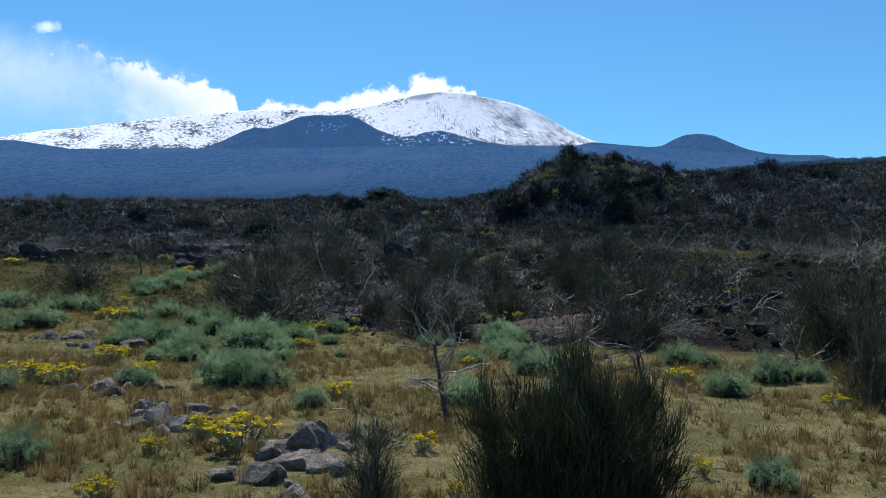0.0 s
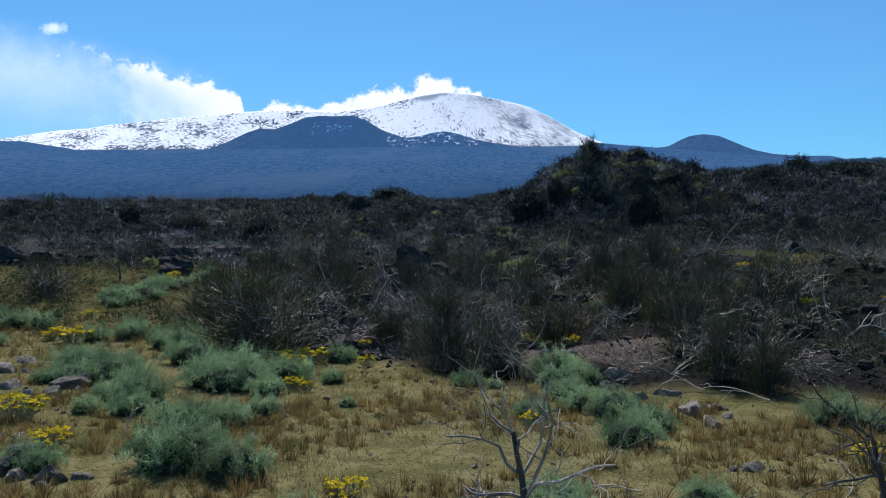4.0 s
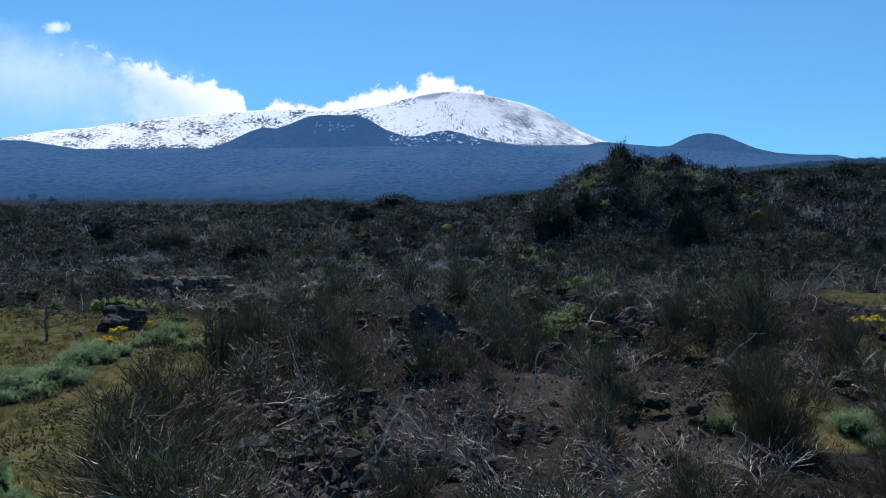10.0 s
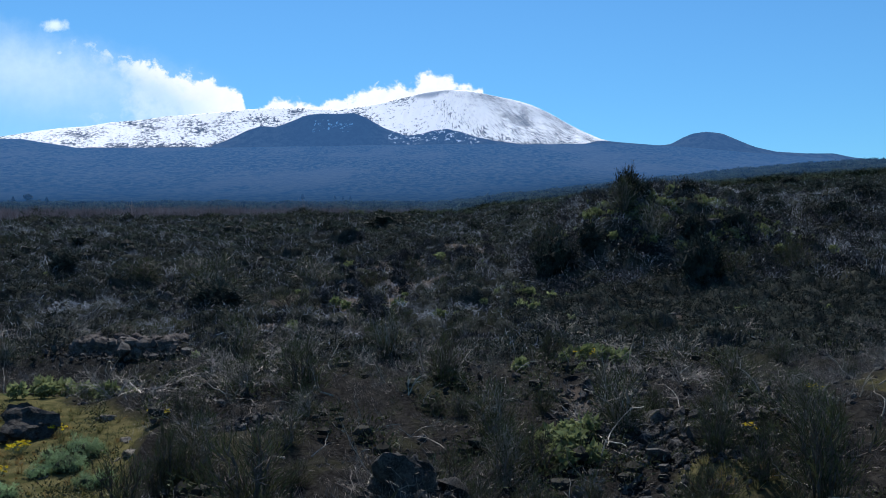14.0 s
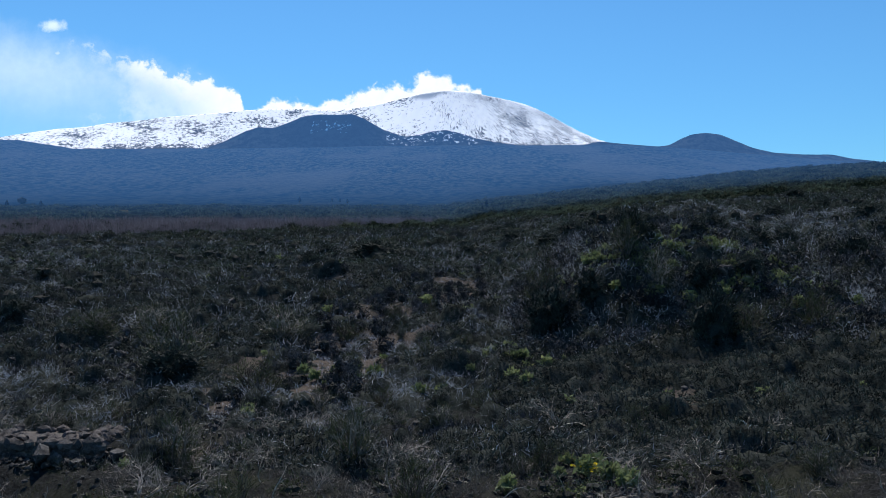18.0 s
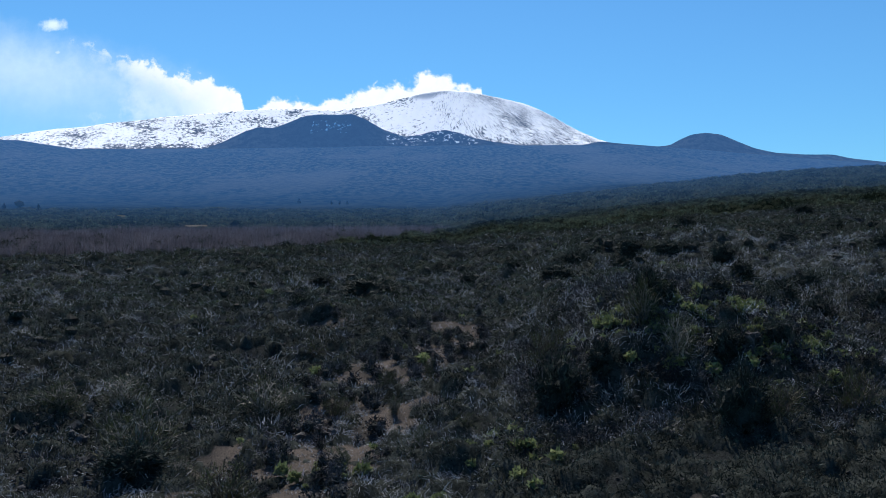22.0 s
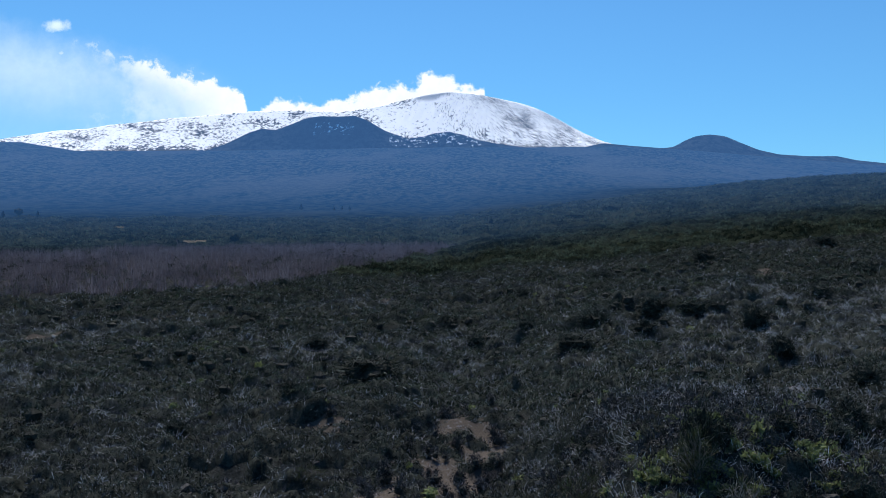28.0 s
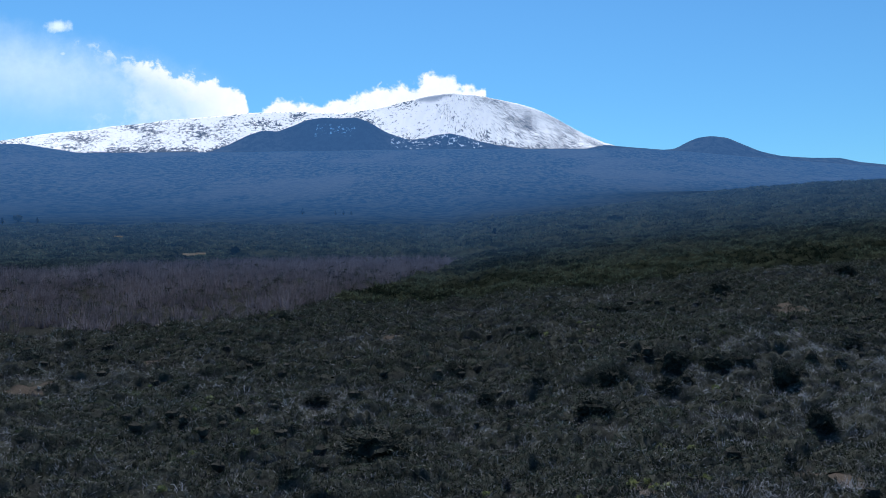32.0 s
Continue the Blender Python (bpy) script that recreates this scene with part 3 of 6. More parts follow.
def build_ground():
    d = np.concatenate([np.geomspace(22, 260, 300), np.geomspace(266, 4140, 170)])
    y = np.concatenate([[-4500, -2000, -800, -300, -120, -60, -35], d - 40])
    w = np.concatenate([22 + (-18 - y[:7]) * 0.4, d])
    s = np.concatenate([[-12, -5, -2.4, -1.4, -1.0, -0.82], np.linspace(-0.64, 0.64, 291), [0.82, 1.0, 1.4, 2.4, 5, 12]])
    X, Y = w[:, None] * s[None], np.repeat(y[:, None], len(s), 1)
    X = np.clip(X, -4900, 4900)
    Z = land(X, Y)
    r, c = X.shape
    i, j = np.meshgrid(np.arange(r - 1), np.arange(c - 1), indexing="ij")
    a = i * c + j
    me = mesh_from("ground", np.stack([X, Y, Z], -1).reshape(-1, 3), quads=np.stack([a, a + 1, a + c + 1, a + c], -1).reshape(-1, 4), smooth=True)
    dist = np.hypot(X, Y)
    for name, val in (("meadow", meadow(X, Y)), ("cinder", cinder(X, Y)), ("far", sstep(230, 420, Y)), ("haze", (1 - np.exp(-np.maximum(dist - HAZE_FROM, 0) / HAZE_DEPTH)) * (1 - 0.5 * sstep(120, 430, X) * (1 - sstep(1000, 2200, Y))))):
        me.attributes.new(name, "FLOAT", "POINT").data.foreach_set("value", val.astype(np.float32).ravel())
    me.materials.append(ground_material())
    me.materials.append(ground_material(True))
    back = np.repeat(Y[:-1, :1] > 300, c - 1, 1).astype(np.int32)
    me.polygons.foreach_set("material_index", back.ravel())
    tagged(part("ground", me, None), "meadow and scrubby lava ground rising to wooded flanks", "ground", kind="structure")


build_ground()


def ridge(name, depth_front, depth_crest, us, vs, base_us, base_vs, material, label, gully=0.0, extra=None, cols=420, rows=60, seed=0):
    """A far mountain: its crest line against the sky and its foot, both as tangents seen from the meadow."""
    u = np.linspace(us[0], us[-1], cols)
    top = np.interp(u, us, vs)
    k = np.ones(7) / 7
    pad = np.pad(top, 3, mode="edge")
    top = 0.5 * top + 0.5 * np.convolve(pad, k, "valid")
    foot = np.interp(u, base_us, base_vs)
    t = np.linspace(-0.12, 1.0, rows)[:, None]
    dep = depth_front + (depth_crest - depth_front) * t
    prof = np.where(t < 0, t * 0.6, np.clip(t, 0, 1) ** 0.92)
    v = foot + (top - foot) * prof
    X, Y = u[None] * dep, np.repeat(dep, cols, 1)
    Z = 2.7 + v * dep
    g = np.sin(np.pi * np.clip(t, 0, 1)) ** 0.7
    lines = fbm(u[None] * 260 + 1.2 * fbm(u[None] * 20 + 0 * t, t * 4, 3, seed + 3), t * 3.0 + 0 * u[None], 4, seed)
    Z = Z + gully * g * lines + 0.3 * gully * g * fbm(X * 0.05, Y * 0.02, 4, seed + 9)
    Z = Z + gully * 0.12 * fbm(u[None] * 300 + 0 * t, t * 40, 3, seed + 5) * np.clip(t * 5, 0, 1)
    Xb, Yb, Zb = X[-1:], Y[-1:] + 40, Z[-1:] - 120
    X, Y, Z = np.concatenate([X, Xb]), np.concatenate([Y, Yb]), np.concatenate([Z, Zb])
    r, c = X.shape
    i, j = np.meshgrid(np.arange(r - 1), np.arange(c - 1), indexing="ij")
    a = i * c + j
    me = mesh_from(name, np.stack([X, Y, Z], -1).reshape(-1, 3), quads=np.stack([a, a + 1, a + c + 1, a + c], -1).reshape(-1, 4), smooth=True)
    if extra:
        for key, fn in extra.items():
            val = fn(u[None] + 0 * t, t + 0 * u[None], lines)
            val = np.concatenate([val, val[-1:]])
            me.attributes.new(key, "FLOAT", "POINT").data.foreach_set("value", val.astype(np.float32).ravel())
    return tagged(part(name, me, material), label, "mountain", kind="structure")


def mils(*values):
    """Tangents given in thousandths."""
    return [v / 1000 for v in values]


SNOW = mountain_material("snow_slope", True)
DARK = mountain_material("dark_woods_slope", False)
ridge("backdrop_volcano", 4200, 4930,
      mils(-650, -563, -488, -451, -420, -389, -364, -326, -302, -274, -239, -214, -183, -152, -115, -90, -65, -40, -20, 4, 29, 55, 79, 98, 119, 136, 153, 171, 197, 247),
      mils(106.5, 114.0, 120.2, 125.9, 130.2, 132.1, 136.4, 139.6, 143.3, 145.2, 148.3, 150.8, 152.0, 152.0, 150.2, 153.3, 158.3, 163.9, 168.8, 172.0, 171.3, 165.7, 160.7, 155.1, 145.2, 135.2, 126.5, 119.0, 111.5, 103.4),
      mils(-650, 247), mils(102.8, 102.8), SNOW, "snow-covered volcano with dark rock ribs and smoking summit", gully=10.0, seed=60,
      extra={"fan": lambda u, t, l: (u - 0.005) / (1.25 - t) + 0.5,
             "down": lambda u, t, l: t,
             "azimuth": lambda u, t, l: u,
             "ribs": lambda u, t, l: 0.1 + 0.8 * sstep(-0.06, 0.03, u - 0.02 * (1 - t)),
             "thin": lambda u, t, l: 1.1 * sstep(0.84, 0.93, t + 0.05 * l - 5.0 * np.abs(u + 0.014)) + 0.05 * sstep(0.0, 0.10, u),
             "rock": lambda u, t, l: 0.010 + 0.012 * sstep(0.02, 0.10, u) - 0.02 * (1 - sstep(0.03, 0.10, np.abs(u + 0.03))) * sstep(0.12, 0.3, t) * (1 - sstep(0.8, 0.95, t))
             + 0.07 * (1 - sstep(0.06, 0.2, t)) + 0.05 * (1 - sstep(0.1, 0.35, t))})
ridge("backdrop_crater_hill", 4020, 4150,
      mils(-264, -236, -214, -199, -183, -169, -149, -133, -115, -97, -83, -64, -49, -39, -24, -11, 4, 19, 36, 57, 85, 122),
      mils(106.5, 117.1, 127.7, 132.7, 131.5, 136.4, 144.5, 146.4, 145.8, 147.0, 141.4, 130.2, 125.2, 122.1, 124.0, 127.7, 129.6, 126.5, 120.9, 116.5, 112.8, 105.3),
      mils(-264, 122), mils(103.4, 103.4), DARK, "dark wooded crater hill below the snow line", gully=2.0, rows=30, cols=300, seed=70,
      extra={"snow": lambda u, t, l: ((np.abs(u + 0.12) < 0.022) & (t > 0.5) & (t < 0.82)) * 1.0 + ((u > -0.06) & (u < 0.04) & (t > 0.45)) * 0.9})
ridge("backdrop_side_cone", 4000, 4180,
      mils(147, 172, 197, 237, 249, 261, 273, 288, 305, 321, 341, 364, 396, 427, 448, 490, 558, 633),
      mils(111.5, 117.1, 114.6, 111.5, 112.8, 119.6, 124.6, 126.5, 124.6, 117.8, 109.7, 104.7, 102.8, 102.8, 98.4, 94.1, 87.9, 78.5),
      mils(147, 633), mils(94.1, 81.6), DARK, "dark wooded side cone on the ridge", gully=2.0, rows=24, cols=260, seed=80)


# ---- plants and stones ----
def turn_z(a):
    return Matrix.Rotation(a, 4, "Z")


def place(x, y, sx, sz=None, turn=0.0, sink=0.0, tilt=(0.0, 0.0)):
    """A pose on the ground, scaled."""
    z = float(land(x, y)) - sink
    m = Matrix.Translation((x, y, z)) @ Euler((tilt[0], tilt[1], turn)).to_matrix().to_4x4()
    return m @ Matrix.Diagonal((sx, sx, sz or sx, 1))


def scatter(protos, spots, label=None):
    """Stands copies of the prototypes on their spots; the prototypes take the first ones."""
    n = len(protos)
    made = [copy_thing(protos[k % n], m) for k, m in enumerate(spots) if k >= n]
    for p, m in zip(protos, spots):
        p.matrix_basis = m
    return protos + made


def open_broom(rng, rods=1500, width=0.007, upright=0.55, wood=True, bare=0.3, reach=0.26):
    """A rounded broom, one unit wide and high: forking stems that end in sprays of fine rods."""
    thing = new("broom_bush")
    g, w = Geo(), Geo()
    ends, ways = [], []
    for k in range(10):
        a, el = k * 2.4 + rng.uniform(0, 0.6), rng.uniform(0.35, 1.45)
        aim = np.array([0.42 * np.cos(a) * np.cos(el), 0.42 * np.sin(a) * np.cos(el), 0.30 + 0.42 * np.sin(el)]) * rng.uniform(0.8, 1.05)
        foot = np.array([np.cos(a), np.sin(a), 0]) * rng.uniform(0.02, 0.12)
        t = np.linspace(0, 1, 6)[:, None]
        pts = foot * (1 - t) + aim * t + np.array([0, 0, 0.10]) * 4 * t * (1 - t) + np.concatenate([np.zeros((1, 3)), rng.normal(0, 0.018, (5, 3))])
        tube(w, pts, np.linspace(0.017, 0.006, 6), 4)
        for q in range(9):
            i = rng.integers(1, 6)
            d = unit(pts[i] - [0, 0, 0.15] + rng.normal(0, 0.28, 3))
            e = pts[i] + d * rng.uniform(0.08, 0.22)
            tube(w, [pts[i], 0.5 * (pts[i] + e) + rng.normal(0, 0.012, 3), e], [0.007, 0.005, 0.003], 3)
            ends += [e, 0.5 * (pts[i] + e)]
            ways += [d, d]
    E, D = np.array(ends), np.array(ways)
    pick = rng.integers(0, len(E), rods)
    b = E[pick] + rng.normal(0, 0.035, (rods, 3))
    b[:, 2] = np.maximum(b[:, 2], 0.02)
    d = unit(0.65 * D[pick] + rng.normal(0, 0.38, (rods, 3)) + [0, 0, upright])
    ln = rng.uniform(0.3 * reach, reach, rods)[:, None]
    low = rng.random(rods) < 0.4
    m = low.sum()
    a, r = rng.uniform(0, 6.28, m), rng.uniform(0.05, 0.40, m)
    b[low] = np.stack([np.cos(a) * r, np.sin(a) * r, rng.uniform(0.01, 0.36, m)], 1)
    d[low] = unit(np.stack([np.cos(a) * r * 1.6, np.sin(a) * r * 1.6, upright + 0.25 + 0 * a], 1) + rng.normal(0, 0.3, (m, 3)))
    dry = rng.random(rods) < bare
    ribbons(g, b[~dry], (b + d * ln)[~dry], rng.normal(0, 0.012, ((~dry).sum(), 3)), width * rng.uniform(0.7, 1.3, (~dry).sum()), 1, 0.3)
    ribbons(w, b[dry], (b + d * ln * 1.35)[dry], rng.normal(0, 0.03, (dry.sum(), 3)), width * 0.6 * np.ones(dry.sum()), 2, 0.5)
    part("foliage", g.mesh("broom_foliage"), BROOM, thing)
    if wood:
        part("wood", w.mesh("broom_wood"), BROOM_WOOD if upright > 0.5 else TWIG, thing, "greyish forking stems")["kind"] = "stuff"
    return tagged(thing, "olive-dark rounded broom bush with fine forking rods", "bush", "broom bushes")


def thicket(rng, leaves=2600):
    """A dense evergreen thicket, one unit wide and high: lobes of small leaves round a core coloured as shade."""
    thing = new("evergreen_thicket")
    bm = bmesh.new()
    bmesh.ops.create_icosphere(bm, subdivisions=3, radius=1.0)
    sh = Vector(rng.uniform(0, 40, 3))
    for v in bm.verts:
        k = 1 + 0.75 * noise.fractal(v.co * 1.9 + sh, 1.0, 2.0, 3)
        v.co = (v.co.x * 0.36 * k, v.co.y * 0.36 * k, max(v.co.z * 0.36 * k + 0.32, -0.1))
    V = np.array([v.co[:] for v in bm.verts])
    me = bpy.data.meshes.new("thicket_shade_core")
    bm.to_mesh(me)
    bm.free()
    # core whose dark colour holds the shade behind the leaves
    part("inside", me, THICKET_SHADE, thing)
    g = Geo()
    b = V[rng.integers(0, len(V), leaves)] * rng.uniform(0.95, 1.25, (leaves, 1)) + rng.normal(0, 0.045, (leaves, 3))
    b[:, 2] = np.maximum(b[:, 2], 0.0)
    d = unit(unit(b - [0, 0, 0.35]) * 0.8 + rng.normal(0, 0.6, (leaves, 3)) + [0, 0, 0.35])
    spikes(g, b, b + d * rng.uniform(0.04, 0.13, (leaves, 1)), 0.026 * rng.uniform(0.6, 1.3, leaves))
    part("foliage", g.mesh("thicket_foliage"), SHRUB_FAR, thing)
    return tagged(thing, "dense blackish-green evergreen thicket on the lava", "bush", "evergreen thickets")


def twig_shrub(rng, limbs=9, fine=3, name="bare_shrub"):
    """A leafless shrub, one unit high, of arching grey twigs."""
    thing = new(name)
    g = Geo()
    ends = []
    for k in range(limbs):
        a = rng.uniform(0, 2 * np.pi)
        d = unit(np.array([np.cos(a) * 0.75, np.sin(a) * 0.75, rng.uniform(0.5, 1.2)]))
        p = np.array([np.cos(a), np.sin(a), 0]) * 0.05
        pts = [p]
        L = rng.uniform(0.55, 0.95)
        for i in range(5):
            d = unit(d + rng.normal(0, 0.22, 3) - [0, 0, 0.10 * i])
            pts.append(pts[-1] + d * L / 5)
            if i > 0:
                ends += [(pts[-1], d)] * 2
        tube(g, pts, np.linspace(0.014, 0.005, 6), 3)
    P, D = np.array([e[0] for e in ends]), np.array([e[1] for e in ends])
    for level, (ln, w) in enumerate(((0.30, 0.009), (0.22, 0.007), (0.15, 0.006))[:fine]):
        n = len(P)
        d2 = unit(D + rng.normal(0, 0.55, (n, 3)) + [0, 0, 0.18])
        T = P + d2 * (ln * rng.uniform(0.6, 1.3, n))[:, None]
        bend = rng.normal(0, 0.035, (n, 3))
        if level < 2:
            ribbons(g, P, T, bend, w * np.ones(n), 2, 0.5)
        else:
            spikes(g, P, T, w * np.ones(n))
        t = rng.uniform(0.4, 1.0, (n, 1))
        P, D = np.concatenate([T, P + (T - P) * t + bend * 4 * t * (1 - t)]), np.concatenate([d2, d2])
        if level == 1:
            keep = rng.random(len(P)) < 0.8
            P, D = P[keep], D[keep]
    part("crown", g.mesh("shrub_crown"), TWIG, thing)
    return tagged(thing, "leafless grey shrub of tangled arching twigs", "shrub", "bare shrubs on the lava")


def thing_seed(rng):
    return float(rng.uniform(0, 50))


def fennel(rng):
    """A giant fennel clump, one unit wide: a mound of feathery plumes."""
    thing = new("giant_fennel")
    st, dry = Geo(), Geo()
    crowns = [(0.0, 0.0, 1.25)] + [(0.27 * np.cos(a), 0.27 * np.sin(a), rng.uniform(0.7, 1.0)) for a in np.arange(5) * 1.26 + rng.uniform(0, 0.6, 5)]
    for cx, cy, s in crowns:
        g = Geo()
        n = 17
        a = rng.uniform(0, 2 * np.pi, n)
        el = rng.uniform(0.08, 1.25, n)
        L = s * rng.uniform(0.30, 0.44, n)
        base = np.stack([cx + 0.02 * np.cos(a), cy + 0.02 * np.sin(a), np.full(n, 0.02)], 1)
        d = np.stack([np.cos(a) * np.cos(el), np.sin(a) * np.cos(el), np.sin(el)], 1)
        tip = base + d * L[:, None]
        tip[:, 2] = np.maximum(tip[:, 2] - 0.07 * s * np.cos(el), 0.05)
        bend = np.stack([np.zeros(n), np.zeros(n), 0.12 * s * np.cos(el)], 1)
        ribbons(st, base, tip, bend, 0.009 * np.ones(n), 3, 0.4)
        # side sprays, each a curled tuft of hair-fine leaflets
        q = 9
        t = np.linspace(0.3, 1.0, q)[None, :, None] + rng.normal(0, 0.03, (n, q, 1))
        c = base[:, None] * (1 - t) + tip[:, None] * t + bend[:, None] * 4 * t * (1 - t)
        c = c + rng.normal(0, 0.035 * s, (n, q, 3)) * (1.2 - 0.5 * t)
        m = 9
        w = unit(rng.normal(0, 0.8, (n, q, m, 3)) + 0.6 * unit(tip - base)[:, None, None] + [0, 0, -0.05])
        b = np.repeat(c[:, :, None], m, 2) + rng.normal(0, 0.012, (n, q, m, 3))
        e = b + w * 0.075 * s * rng.uniform(0.6, 1.25, (n, q, m, 1))
        e[..., 2] = np.maximum(e[..., 2], 0.01)
        spikes(g, b.reshape(-1, 3), e.reshape(-1, 3), 0.0068 * np.ones(n * q * m))
        part("plume", g.mesh("fennel_plume"), FENNEL, thing)
    n = 50
    a = rng.uniform(0, 6.28, n)
    b = np.stack([0.2 * np.cos(a), 0.2 * np.sin(a), np.full(n, 0.03)], 1) * rng.uniform(0.5, 1.6, (n, 1))
    spikes(dry, b, b + np.stack([np.cos(a) * 0.16, np.sin(a) * 0.16, rng.uniform(-0.03, 0.08, n)], 1), 0.02 * np.ones(n))
    # added dark dome, its colour standing in for shade among the plumes
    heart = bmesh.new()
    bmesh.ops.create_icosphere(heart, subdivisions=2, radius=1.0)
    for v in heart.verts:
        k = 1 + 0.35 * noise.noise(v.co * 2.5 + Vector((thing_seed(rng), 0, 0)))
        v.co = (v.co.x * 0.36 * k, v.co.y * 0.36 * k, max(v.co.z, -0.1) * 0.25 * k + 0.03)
    me = bpy.data.meshes.new("fennel_shade_core")
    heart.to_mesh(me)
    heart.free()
    part("heart", me, FENNEL_SHADE, thing, "dark dome with the shade between plumes put into its colour")
    part("rosette", st.mesh("fennel_stalks"), STALK, thing)
    part("withered_base", dry.mesh("fennel_dry"), FENNEL_DRY, thing, "withered orange-brown leaves")["kind"] = "stuff"
    return tagged(thing, "blue-green feathery giant fennel clump in the grass", "plant", "giant fennels")


def flower_clump(rng):
    """A spurge clump, one unit wide, with yellow flower heads on leafy stems."""
    thing = new("yellow_flower_clump")
    g, s = Geo(), Geo()
    fl = Geo()
    n = 34
    a, r = rng.uniform(0, 6.28, n), np.sqrt(rng.uniform(0, 1, n)) * 0.44
    base = np.stack([np.cos(a) * r * 0.45, np.sin(a) * r * 0.45, np.zeros(n)], 1)
    tip = np.stack([np.cos(a) * r, np.sin(a) * r, 0.30 + 0.2 * rng.random(n) - 0.35 * r * r], 1)
    ribbons(s, base, tip, np.zeros((n, 3)), 0.012 * np.ones(n), 2, 0.8)
    m = 16
    t = rng.uniform(0.15, 0.97, (n, m, 1))
    b = base[:, None] * (1 - t) + tip[:, None] * t
    spikes(g, b.reshape(-1, 3), (b + unit(rng.normal(0, 1, (n, m, 3)) + [0, 0, 0.5]) * 0.075).reshape(-1, 3), 0.02 * np.ones(n * m))
    on = rng.random(n) < 0.75
    k = 12
    q = rng.normal(0, 0.03, (k, 3)) * [1, 1, 0.4] + [0, 0, 0.012]
    nrm = unit(rng.normal(0, 0.5, (k, 3)) + [0, 0, 1])
    u1 = unit(np.cross(nrm, rng.normal(size=(k, 3)))); v1 = np.cross(nrm, u1)
    ang = np.arange(5) * 2 * np.pi / 5
    ring = q[:, None] + 0.024 * (np.cos(ang)[None, :, None] * u1[:, None] + np.sin(ang)[None, :, None] * v1[:, None])
    V = np.concatenate([q[:, None] - 0.010 * nrm[:, None], ring], 1)
    one = np.array([[0, 1 + i, 1 + (i + 1) % 5] for i in range(5)])
    fl.add(V.reshape(-1, 3), tris=(np.arange(k)[:, None, None] * 6 + one[None]).reshape(-1, 3))
    head = fl.mesh("flower_head")
    for c in tip[on]:
        ob = part("flower_head", head, YELLOW, thing)
        ob.matrix_basis = Matrix.Translation(c) @ turn_z(rng.uniform(0, 6.28)) @ Matrix.Scale(rng.uniform(0.8, 1.4), 4)
    part("foliage", g.mesh("spurge_foliage"), SPURGE, thing)
    part("rosette", s.mesh("spurge_stalks"), STALK, thing)
    return tagged(thing, "clump of bright yellow flowering spurge in grass", "flowers", "yellow flower clumps")


def stone_mesh(rng, name, level=3, flat=0.62, rough=0.5, cuts=7):
    """An angular boulder, one unit across: a ball cut by planes and roughened."""
    bm = bmesh.new()
    bmesh.ops.create_icosphere(bm, subdivisions=level, radius=0.5)
    V = np.array([v.co[:] for v in bm.verts])
    for k in range(cuts):
        nrm = unit(rng.normal(size=3) * [1, 1, 0.8])
        lim = rng.uniform(0.2, 0.4)
        over = np.maximum(V @ nrm - lim, 0)
        V = V - over[:, None] * nrm * 0.95
    sh = rng.uniform(0, 50, 3)
    for v, p in zip(bm.verts, V):
        d = noise.fractal(Vector(p * 3.2 + sh), 1.0, 2.0, 4) * 0.06 * rough
        p = p * (1 + d * 2)
        v.co = (p[0], p[1] * 0.85, p[2] * flat * 1.3)
    me = bpy.data.meshes.new(name)
    bm.to_mesh(me)
    bm.free()
    return me


def rubble(name, xs, ys, sizes, material, label, category, sink=0.25, kinds=8, seed=5):
    """Many small stones in one mesh."""
    rng = np.random.default_rng(seed)
    forms = []
    for k in range(kinds):
        bm = bmesh.new()
        bmesh.ops.create_icosphere(bm, subdivisions=1, radius=0.5)
        V = np.array([v.co[:] for v in bm.verts]) * (rng.uniform(0.4, 1.0, (len(bm.verts), 1)) + 0.45 * rng.random((len(bm.verts), 1)) ** 4)
        V = V @ np.linalg.qr(rng.normal(size=(3, 3)))[0] * [1, rng.uniform(0.6, 1.0), rng.uniform(0.55, 0.95)] + rng.normal(0, 0.05, V.shape)
        F = np.array([[v.index for v in f.verts] for f in bm.faces])
        bm.free()
        forms.append((V, F))
    g = Geo()
    z = land(xs, ys)
    kind = rng.integers(0, kinds, len(xs))
    for k, (V, F) in enumerate(forms):
        sel = np.where(kind == k)[0]
        if not len(sel):
            continue
        a = rng.uniform(0, 6.28, len(sel))
        c, s = np.cos(a)[:, None], np.sin(a)[:, None]
        X = (V[None, :, 0] * c - V[None, :, 1] * s) * sizes[sel][:, None] + xs[sel][:, None]
        Y = (V[None, :, 0] * s + V[None, :, 1] * c) * sizes[sel][:, None] + ys[sel][:, None]
        Z = V[None, :, 2] * sizes[sel][:, None] + (z[sel] + (0.5 - sink) * 0.6 * sizes[sel])[:, None]
        W = np.stack([X, Y, Z], -1)
        g.add(W.reshape(-1, 3), tris=(np.arange(len(sel))[:, None, None] * len(V) + F[None]).reshape(-1, 3))
    return tagged(part(name, g.mesh(name), material), label, category, kind="stuff")


def in_view(rng, n, y0, y1, margin=5.0, spread=0.54):
    """Random places on the land ahead, evenly by area, between two distances."""
    d = np.sqrt(rng.uniform((y0 + 12) ** 2, (y1 + 12) ** 2, n)) - 12
    return rng.uniform(-1, 1, n) * (spread * (d + 12) + margin), d


